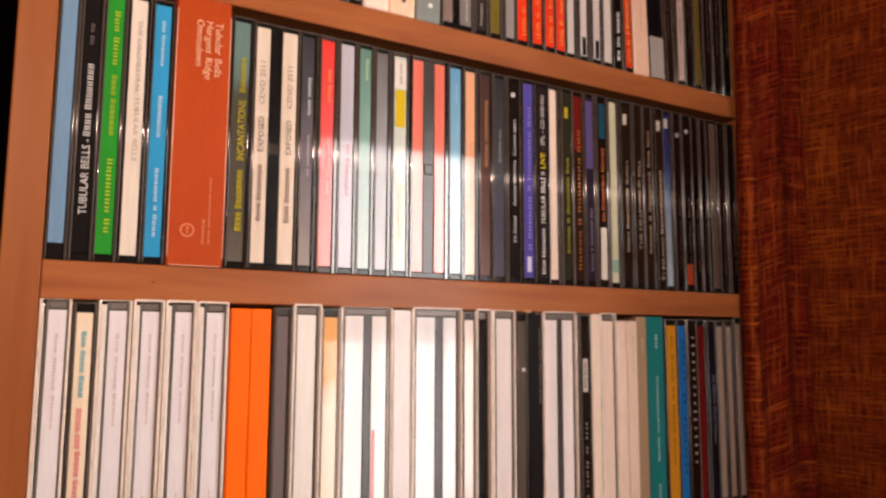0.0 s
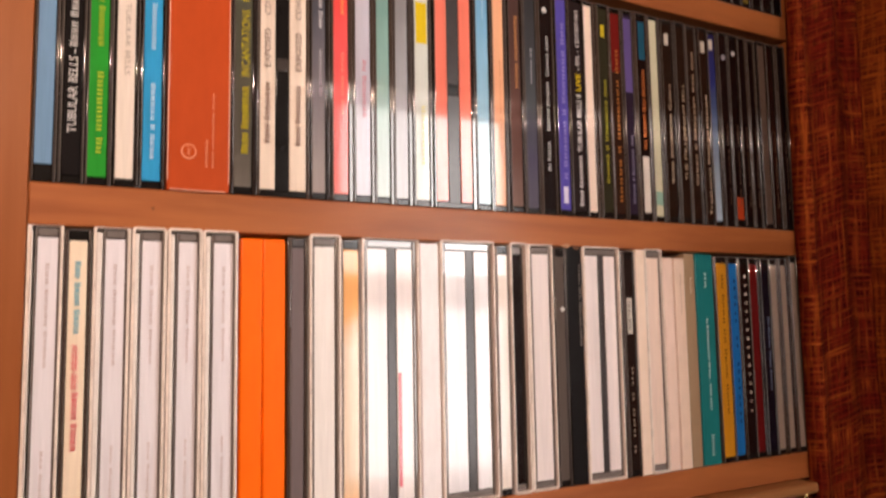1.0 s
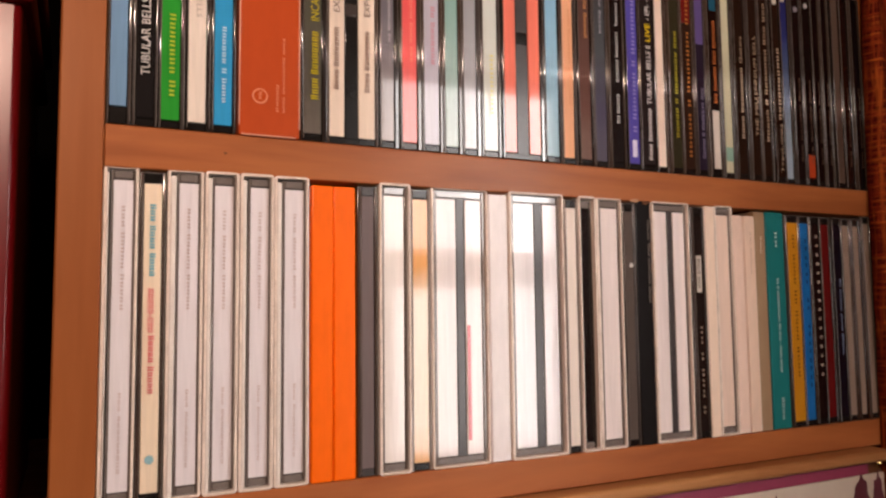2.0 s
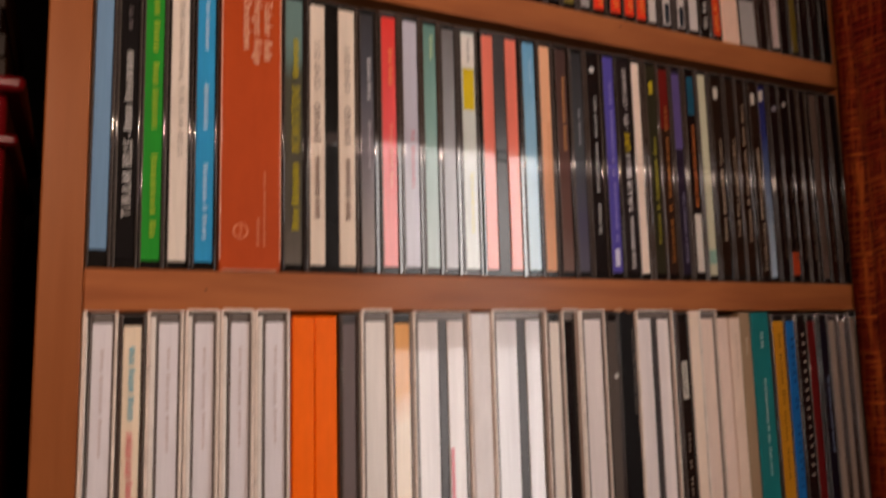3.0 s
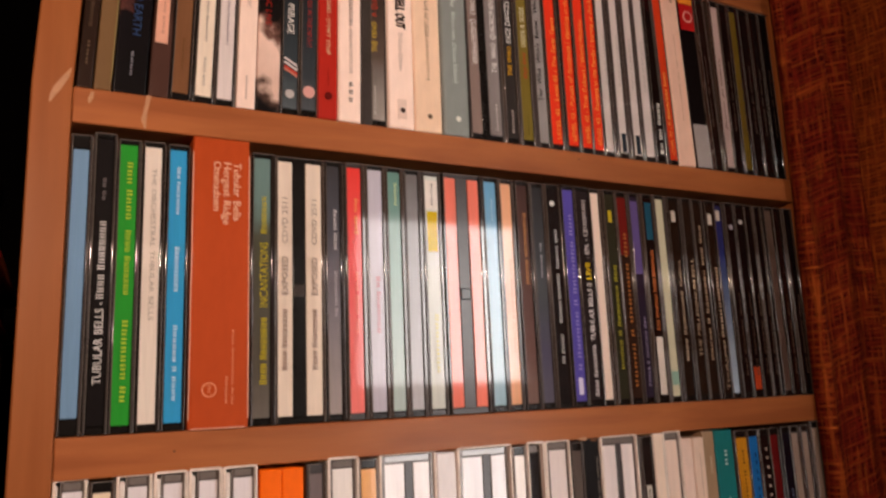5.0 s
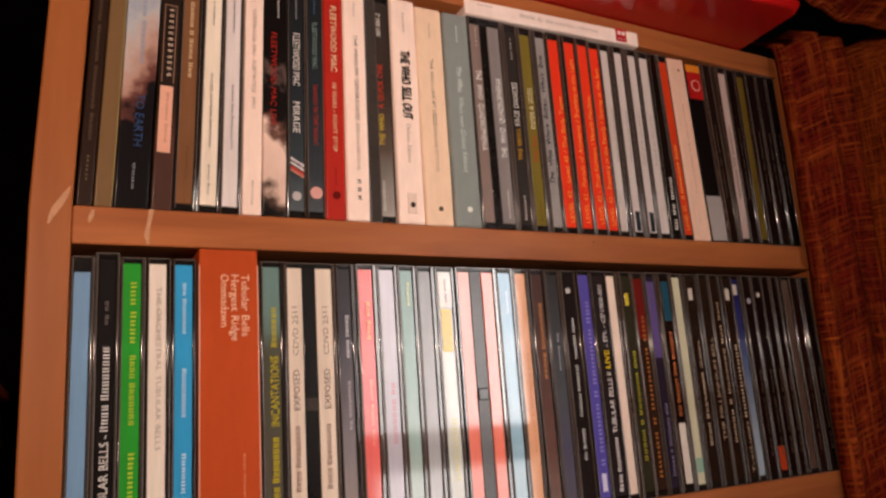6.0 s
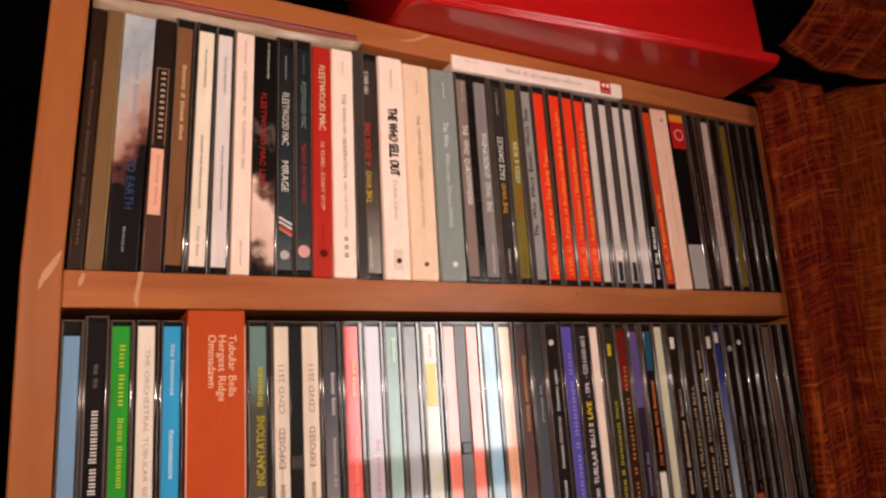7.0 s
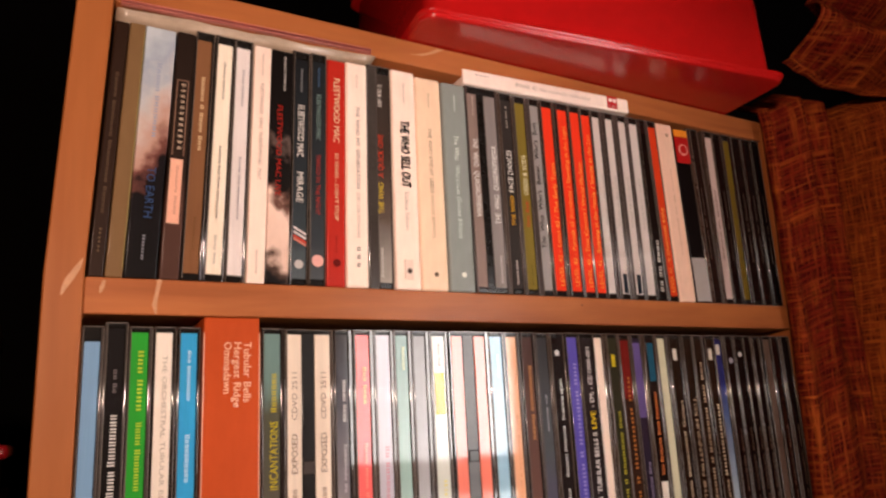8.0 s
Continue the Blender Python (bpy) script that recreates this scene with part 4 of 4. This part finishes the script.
# white spines at the dim end, their shade put into a taupe colour
for x0, x1, up in ((425.5, 435.4, 0.1235), (435.5, 444.8, 0.1235), (444.9, 454.6, 0.128)):
    d = jewel(LOW, x0, x1, (x0 + 1.6, x1 - 2.6), "9a8678", "jewel case with a white spine toned taupe for shade", tall=min(up, 0.1255))

# ---- on the rack ----
def zip_bag():
    """A packet of milky zip bags pushed flat between the discs and the board above."""
    d = thing("plastic_bag", pose(0, 0, TOP + 0.1222), "folded milky plastic zip bag with red strip", "bag")
    bm = bmesh.new()
    nx, ny = 46, 8
    rows = []
    for i in range(nx + 1):
        u = i / nx
        x = 0.0185 + 0.130 * u
        ring = []
        for j in range(ny):
            a = 2 * math.pi * j / ny
            thick = 0.0048 * (0.75 + 0.25 * math.cos(u * 3)) * (0.55 if i in (0, nx) else 1)
            wob = 0.0008 * noise.noise((x * 60, j * 0.9, 1.0))
            yy = 0.030 - 0.031 * math.cos(a) + 0.002 * noise.noise((x * 30, 4.0, 0.0)) * (math.cos(a) > 0.5)
            ring.append(bm.verts.new((x, yy, 0.0058 + thick * (1 if math.sin(a) > 0.1 else -1 if math.sin(a) < -0.1 else 0) + wob)))
        rows.append(ring)
    for p, q in zip(rows, rows[1:]):
        for j in range(ny):
            k = (j + 1) % ny
            bm.faces.new((p[j], p[k], q[k], q[j]))
    bm.faces.new(rows[0])
    bm.faces.new(list(reversed(rows[-1])))
    bmesh.ops.recalc_face_normals(bm, faces=bm.faces)
    part("bag", bm, bag_plastic, d)
    for z in (0.0074, 0.0092):
        part("zip_strip", box(0.020, 0.146, -0.0022, 0.0006, z, z + 0.0008, 0.0003, 1), bag_strip, d, "reddish zip strip")


zip_bag()


def storage_box():
    """A red plastic box standing askew on the rack and overhanging its front."""
    d = thing("storage_box", pose(0.1640, -0.0285, board_top(0.164) + 0.0006, 0, 1.12, -6.2), "glossy red plastic storage box overhanging the rack", "box")
    L, W = 0.258, 0.170

    def rim(profile, r=0.010, top=True):
        bm = bmesh.new()
        rings = []
        for inset, z in profile:
            ring = []
            for cx, cy, a0 in ((L - r, W - r, 0), (r, W - r, 90), (r, r, 180), (L - r, r, 270)):
                for k in range(6):
                    a = radians(a0 + 18 * k)
                    sx, sy = (1 if cx > L / 2 else -1), (1 if cy > W / 2 else -1)
                    ring.append(bm.verts.new((cx - sx * inset + r * math.cos(a), cy - sy * inset + r * math.sin(a), z)))
            rings.append(ring)
        for p, q in zip(rings, rings[1:]):
            for i in range(len(p)):
                j = (i + 1) % len(p)
                bm.faces.new((p[i], p[j], q[j], q[i]))
        bm.faces.new(rings[-1])
        bm.faces.new(list(reversed(rings[0])))
        bmesh.ops.recalc_face_normals(bm, faces=bm.faces)
        return bm
    part("body", rim([(0.0035, 0.0), (0.0025, 0.0002), (0.0012, 0.0010), (0.0020, 0.0018), (0.0010, 0.0026), (0.0, 0.0036), (0.0, 0.0048), (0.0018, 0.0060),
                      (0.0050, 0.0070), (0.0058, 0.0084), (0.0062, 0.0110), (0.0090, 0.0950)]), red_plastic, d)
    part("lid", rim([(0.0060, 0.0952), (0.0040, 0.0962), (0.0040, 0.1040), (0.0070, 0.1075), (0.014, 0.1090)]), red_plastic, d, "red lid with a rounded rim")


storage_box()


def folded_cloth():
    d = thing("folded_cloth", pose(0.100, 0.045, board_top(0.05), 0, 1.12, 0), "small folded cream cloth lying on the rack", "cloth")
    for k in range(3):
        bm = box(-0.050 + 0.002 * k, 0.022 - 0.001 * k, 0, 0.07, 0.0075 * k, 0.0075 * k + 0.0072, 0.0030, 3)
        part("fold", bm, cream_cloth, d)


folded_cloth()


# ---- curtain ----
def weave():
    """Rust-coloured slub weave: crossing thick and thin threads, orange and yellow on dark red."""
    m = material("slub_weave", (0.16, 0.022, 0.008, 1), 0.9, vary=0.3, scale=30, bump=0.0, spec=0.03)
    nt = m.node_tree
    p = nt.nodes["Principled BSDF"]
    tc = next(n for n in nt.nodes if n.type == "TEX_COORD")
    fac = []
    for stretch, seed in (((500, 42, 1), 0.0), ((42, 500, 1), 5.0), ((330, 24, 1), 9.0), ((24, 360, 1), 14.0), ((62, 4, 1), 21.0), ((4, 55, 1), 27.0)):
        mp = nt.nodes.new("ShaderNodeMapping")
        mp.inputs["Scale"].default_value, mp.inputs["Location"].default_value = stretch, (seed, seed, seed)
        nt.links.new(tc.outputs["UV"], mp.inputs[0])
        n = nt.nodes.new("ShaderNodeTexNoise")
        n.inputs["Scale"].default_value, n.inputs["Detail"].default_value = 1.0, 3
        nt.links.new(mp.outputs[0], n.inputs["Vector"])
        r = nt.nodes.new("ShaderNodeMapRange")
        r.inputs["From Min"].default_value, r.inputs["From Max"].default_value = (0.42, 0.64) if seed < 8 else (0.50, 0.72) if seed < 20 else (0.44, 0.66)
        nt.links.new(n.outputs["Fac"], r.inputs[0])
        fac.append(r.outputs[0])
    mx = []
    for a, b in ((fac[0], fac[1]), (fac[2], fac[3]), (fac[4], fac[5])):
        x = nt.nodes.new("ShaderNodeMath")
        x.operation = "MAXIMUM"
        nt.links.new(a, x.inputs[0])
        nt.links.new(b, x.inputs[1])
        mx.append(x.outputs[0])
    base = nt.nodes.new("ShaderNodeMix")
    base.data_type = "RGBA"
    base.inputs["A"].default_value, base.inputs["B"].default_value = (0.048, 0.0030, 0.0032, 1), (0.168, 0.0125, 0.0064, 1)
    nt.links.new(mx[0], base.inputs["Factor"])
    top = nt.nodes.new("ShaderNodeMix")
    top.data_type = "RGBA"
    top.inputs["B"].default_value = (0.54, 0.124, 0.019, 1)
    nt.links.new(base.outputs["Result"], top.inputs["A"])
    # gold slubs show where the broad checks of gold yarn run; the wide stripe paints light on the roll
    sep = nt.nodes.new("ShaderNodeSeparateXYZ")
    nt.links.new(tc.outputs["UV"], sep.inputs[0])

    def calc(op, *given):
        k = nt.nodes.new("ShaderNodeMath")
        k.operation = op
        for slot, g in zip(k.inputs, given):
            if isinstance(g, (int, float)):
                slot.default_value = g
            else:
                nt.links.new(g, slot)
        return k.outputs[0]
    wave = calc("COSINE", calc("MULTIPLY", calc("SUBTRACT", sep.outputs[0], 0.195), 2 * math.pi / 0.36))
    # golden band centred on the roll, brightening it as if it caught the light
    stripe = calc("MAXIMUM", calc("MULTIPLY_ADD", wave, 1.7, -1.0), 0.0)
    check = calc("MULTIPLY_ADD", mx[2], 0.60, 0.10)
    amount = calc("MULTIPLY", mx[1], check)
    amount = calc("MINIMUM", calc("MULTIPLY_ADD", calc("MULTIPLY", stripe, calc("MULTIPLY_ADD", mx[0], 0.7, 0.3)), 0.42, calc("MULTIPLY_ADD", calc("MULTIPLY", mx[0], mx[2]), 0.16, amount)), 0.85)
    nt.links.new(amount, top.inputs["Factor"])
    nt.links.new(top.outputs["Result"], p.inputs["Base Color"])
    both = nt.nodes.new("ShaderNodeMath")
    nt.links.new(mx[0], both.inputs[0])
    nt.links.new(mx[1], both.inputs[1])
    b = nt.nodes.new("ShaderNodeBump")
    b.inputs["Strength"].default_value, b.inputs["Distance"].default_value = 0.6, 0.0008
    nt.links.new(both.outputs[0], b.inputs["Height"])
    nt.links.new(b.outputs[0], p.inputs["Normal"])
    return m


weave_mat = weave()


def cloth(name, nu, nv, place, size, parent, label="", thick=0.0016, begin=0.0):
    """A cloth sheet from a function of (u, v), with thread coordinates in metres and real thickness."""
    bm = bmesh.new()
    uv = bm.loops.layers.uv.new("threads")
    grid = [[bm.verts.new(place(i / nu, j / nv)) for j in range(nv + 1)] for i in range(nu + 1)]
    along = [begin]
    for p, q in zip(grid, grid[1:]):
        along.append(along[-1] + (q[nv // 2].co - p[nv // 2].co).length)
    for i in range(nu):
        for j in range(nv):
            f = bm.faces.new((grid[i][j], grid[i + 1][j], grid[i + 1][j + 1], grid[i][j + 1]))
            for loop, (a, b) in zip(f.loops, ((i, j), (i + 1, j), (i + 1, j + 1), (i, j + 1))):
                loop[uv].uv = (along[a], b / nv * size)
    ob = part(name, bm, weave_mat, parent, label)
    s = ob.modifiers.new("thickness", "SOLIDIFY")
    s.thickness = thick
    return ob


curtain = thing("curtain", pose(0, 0, 0), "heavy rust red and orange woven curtain in folds", "curtain")


def hang(u, v):
    """The hanging drape: a shallow-folded panel that turns back into a deep valley, then a full roll; gathered towards its top."""
    x = CURTAIN_X + 0.45 * u
    t = min(1, max(0, (x - 0.450) / 0.05))
    top = 1.300 + 0.016 * t * t * (3 - 2 * t)
    z = 0.25 + (top - 0.25) * v
    g = min(1, max(0, (z - 1.08) / 0.18))
    y = -0.010 + (0.0026 + 0.0060 * g) * math.sin(2 * math.pi * (x - 0.449) / (0.037 + 0.004 * noise.noise((0, v * 4, 7.0))) - 1.4)
    turn, step = (min(1, max(0, k)) for k in ((x - 0.513) / 0.038, (x - 0.553) / 0.021))
    y += 0.052 * turn * turn * (3 - 2 * turn) - 0.112 * step * step * (3 - 2 * step)
    y += 0.026 * (1 - math.cos(2 * math.pi * (x - 0.585) / 0.085)) * min(1, max(0, (x - 0.585) / 0.03))
    y += 0.004 * noise.noise((u * 9, v * 5, 0.3)) + 0.0012 * noise.noise((u * 40, v * 22, 2.3))
    y += 0.016 * max(0, 1 - (x - 0.449) / 0.007) ** 2
    crown = max(0.0, (v - 0.985) / 0.015)
    return (x + 0.003 * noise.noise((2.0, v * 7, 0.0)) * (1 - u) + 0.008 * max(0, 1 - v * 1.6), y + 0.022 * crown ** 2, z)


CURTAIN_X = 0.4500
cloth("drape", 220, 90, hang, 1.05, curtain)


def swag(u, v):
    """The loose end of the cloth, bunched in slanting folds above the drape."""
    a = 2 * math.pi * (2.7 * v + 0.12 * math.sin(4 * u) + 0.05 * noise.noise((u * 4, v * 4, 1.0)))
    x = 0.464 + 0.115 * u + 0.050 * v + 0.006 * math.sin(a)
    z = 1.318 - 0.026 * u + 0.120 * v + 0.004 * math.cos(a)
    y = -0.034 + 0.016 * math.sin(a) - 0.020 * v - 0.026 * u + 0.004 * noise.noise((u * 7, v * 8, 6.0))
    hem = max(0.0, 1 - v / 0.05)
    return (x, y + 0.012 * hem ** 2, z)


# begin slides the painted bright band onto the swag
cloth("swag", 70, 70, swag, 0.22, curtain, "loose bunched fold of the same cloth", begin=0.10)


def shade_hang(u, v):
    """Unseen cloth added forward beside the rack to shade its right end."""
    path = ((0.640, -0.02), (0.615, -0.13), (0.580, -0.25), (0.535, -0.35), (0.505, -0.43))
    k = min(3, int(u * 4))
    f = u * 4 - k
    x, y = (path[k][i] * (1 - f) + path[k + 1][i] * f for i in (0, 1))
    w = 0.012 * math.sin(2 * math.pi * u * 5 + 0.8 * v) + 0.005 * noise.noise((u * 9, v * 5, 8.0))
    return (x + w, y + 0.004 * math.sin(11 * u), 0.20 + 1.75 * v)


# added out of view: blocks panel light from the far discs and drape
cloth("shade_drape", 90, 50, shade_hang, 1.75, curtain, begin=0.62)

# ---- beside the rack, colours darkened for the dark there ----
def crate():
    d = thing("plastic_crate", pose(-0.124, 0.024, 0.8418), "red plastic crate beside the rack, coloured dark for shadow", "crate")
    part("wall", box(0.0, 0.106, 0.0, 0.16, 0.0, 0.2302, 0.003, 2), crate_dim_red, d)
    part("rim", box(-0.006, 0.1125, -0.006, 0.166, 0.2300, 0.2360, 0.0025, 3), crate_dim_red, d)
    part("rib", box(-0.004, 0.1108, -0.005, 0.164, 0.2080, 0.2122, 0.0018, 2), crate_dim_red, d)


crate()


def paper_stack():
    for k in range(6):
        # magazine colours lowered in place of the missing shade
        h = ("2a1c12", "302a26", "1c1512", "382e28", "181212", "342820")[k % 6]
        z = 1.0780 + 0.0104 * k
        d = thing("magazine", pose(-0.0755 + random.uniform(-0.0025, 0.0015), 0.098, z, 0, 0, random.uniform(-1.2, 1.2)), "thin old magazine coloured dark for a dim stack", "magazine", "magazines on the crate")
        part("page_block", box(-0.055, 0.055, -0.07, 0.07, 0.0, 0.0102, 0.0008, 2), card(h, "bare"), d)


paper_stack()
part("shelf_board", box(-0.30, -0.031, -0.004, 0.295, 0.8250, 0.8416, 0.001), wood_dark, sideboard)
part("side_carcass", box(-0.29, -0.0205, 0.0, 0.29, 0.0, 0.8248, 0.002), wood_dark, sideboard)


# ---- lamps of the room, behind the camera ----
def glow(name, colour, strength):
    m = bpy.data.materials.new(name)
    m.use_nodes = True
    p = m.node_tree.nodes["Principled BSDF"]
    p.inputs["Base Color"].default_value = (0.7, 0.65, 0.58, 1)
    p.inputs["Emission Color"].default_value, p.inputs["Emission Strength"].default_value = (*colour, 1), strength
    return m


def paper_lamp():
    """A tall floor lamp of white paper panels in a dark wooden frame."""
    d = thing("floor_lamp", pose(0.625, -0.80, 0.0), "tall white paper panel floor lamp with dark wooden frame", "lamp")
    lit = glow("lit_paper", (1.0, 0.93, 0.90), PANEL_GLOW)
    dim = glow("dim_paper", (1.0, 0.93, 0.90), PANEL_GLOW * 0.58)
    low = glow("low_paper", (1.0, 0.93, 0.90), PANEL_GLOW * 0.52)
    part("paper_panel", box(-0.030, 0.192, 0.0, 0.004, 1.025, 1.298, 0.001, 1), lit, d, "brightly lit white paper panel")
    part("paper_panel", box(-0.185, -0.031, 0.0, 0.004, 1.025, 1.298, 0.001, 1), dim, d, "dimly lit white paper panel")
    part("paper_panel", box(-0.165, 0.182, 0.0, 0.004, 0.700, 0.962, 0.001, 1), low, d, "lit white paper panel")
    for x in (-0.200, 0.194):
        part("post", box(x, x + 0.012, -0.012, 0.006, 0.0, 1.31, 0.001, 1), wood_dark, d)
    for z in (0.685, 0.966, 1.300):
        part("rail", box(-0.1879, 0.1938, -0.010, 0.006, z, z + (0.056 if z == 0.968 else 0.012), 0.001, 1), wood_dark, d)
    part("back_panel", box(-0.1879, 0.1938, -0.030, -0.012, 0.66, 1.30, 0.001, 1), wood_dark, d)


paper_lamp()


def reading_lamp():
    d = thing("reading_lamp", pose(BULB[0], BULB[1], 0.0), "slim dark metal reading lamp with a bare bulb", "lamp")

    def pole(r0, r1, z0, z1, y=0.0, n=24):
        bm = bmesh.new()
        bmesh.ops.create_cone(bm, cap_ends=True, segments=n, radius1=r0, radius2=r1, depth=z1 - z0)
        bmesh.ops.translate(bm, vec=(0, y, (z0 + z1) / 2), verts=bm.verts)
        return bm
    part("foot", pole(0.11, 0.10, 0.0, 0.02), metal_dark, d)
    part("pole", pole(0.009, 0.008, 0.02, BULB[2] - 0.06), metal_dark, d)
    part("socket", pole(0.016, 0.014, BULB[2] - 0.06, BULB[2] - 0.026), metal_dark, d)


reading_lamp()


# ---- lettering ----
def set_letters():
    words = sorted({w for item in LETTERS for w in item[1].split() if w.strip("#")})
    shapes = {}
    made = []
    for w in words:
        c = bpy.data.curves.new("word", "FONT")
        c.body, c.size, c.resolution_u = w, 1.0, 2
        ob = bpy.data.objects.new("word", c)
        scene.collection.objects.link(ob)
        made.append((w, ob, c))
    bpy.context.view_layer.update()
    graph = bpy.context.evaluated_depsgraph_get()
    for w, ob, c in made:
        me = bpy.data.meshes.new_from_object(ob.evaluated_get(graph))
        vs = [tuple(v.co[:2]) for v in me.vertices]
        shapes[w] = (vs, [tuple(p.vertices) for p in me.polygons], max(v[0] for v in vs))
        bpy.data.objects.remove(ob)
        bpy.data.curves.remove(c)
        bpy.data.meshes.remove(me)
    for parent, text, colour, u0, u1, size, way, off, y, bold in LETTERS:
        verts, faces, x = [], [], 0.0
        for w in text.split():
            if w.strip("#"):
                vs, fs, wide = shapes[w]
            else:
                wide = 0.62 * len(w)
                vs, fs = [], []
                for k in range(len(w)):
                    tall = 0.68 if k == 0 else 0.58
                    for a in (0.62 * k + 0.03, 0.62 * k + 0.31):
                        fs.append(tuple(len(vs) + i for i in range(4)))
                        vs += [(a, 0.06), (a + 0.15, 0.06), (a + 0.15, tall), (a, tall)]
            n = len(verts)
            verts += [(x + a, b) for a, b in vs]
            faces += [tuple(n + k for k in f) for f in fs]
            if bold and w.strip("#"):
                n = len(verts)
                verts += [(x + a + bold, b + bold * 0.5) for a, b in vs]
                faces += [tuple(n + k for k in f) for f in fs]
            x += wide + 0.34 * (1 + text.count("  "))
        x = max(x - 0.34, 0.1)
        su, sv = (u1 - u0) / x, size / 0.70
        out = []
        for k, (a, b) in enumerate(verts):
            a, b = a * su, (b - 0.35) * sv
            lift = y - (0.00003 if bold and k % 2 else 0)
            if way == "down":
                out.append((off + b, lift, u1 - a))
            elif way == "up":
                out.append((off - b, lift, u0 + a))
            else:
                out.append((u0 + a, lift, off + b))
        me = bpy.data.meshes.new("lettering")
        me.from_pydata(out, [], faces)
        me.materials.append(card(colour, "ink"))
        ob = new("lettering", me)
        faces_of = CARDS.get(parent.name, [parent])
        ob.parent = faces_of[0] if len(faces_of) == 1 or off < 0 else faces_of[-1]


set_letters()
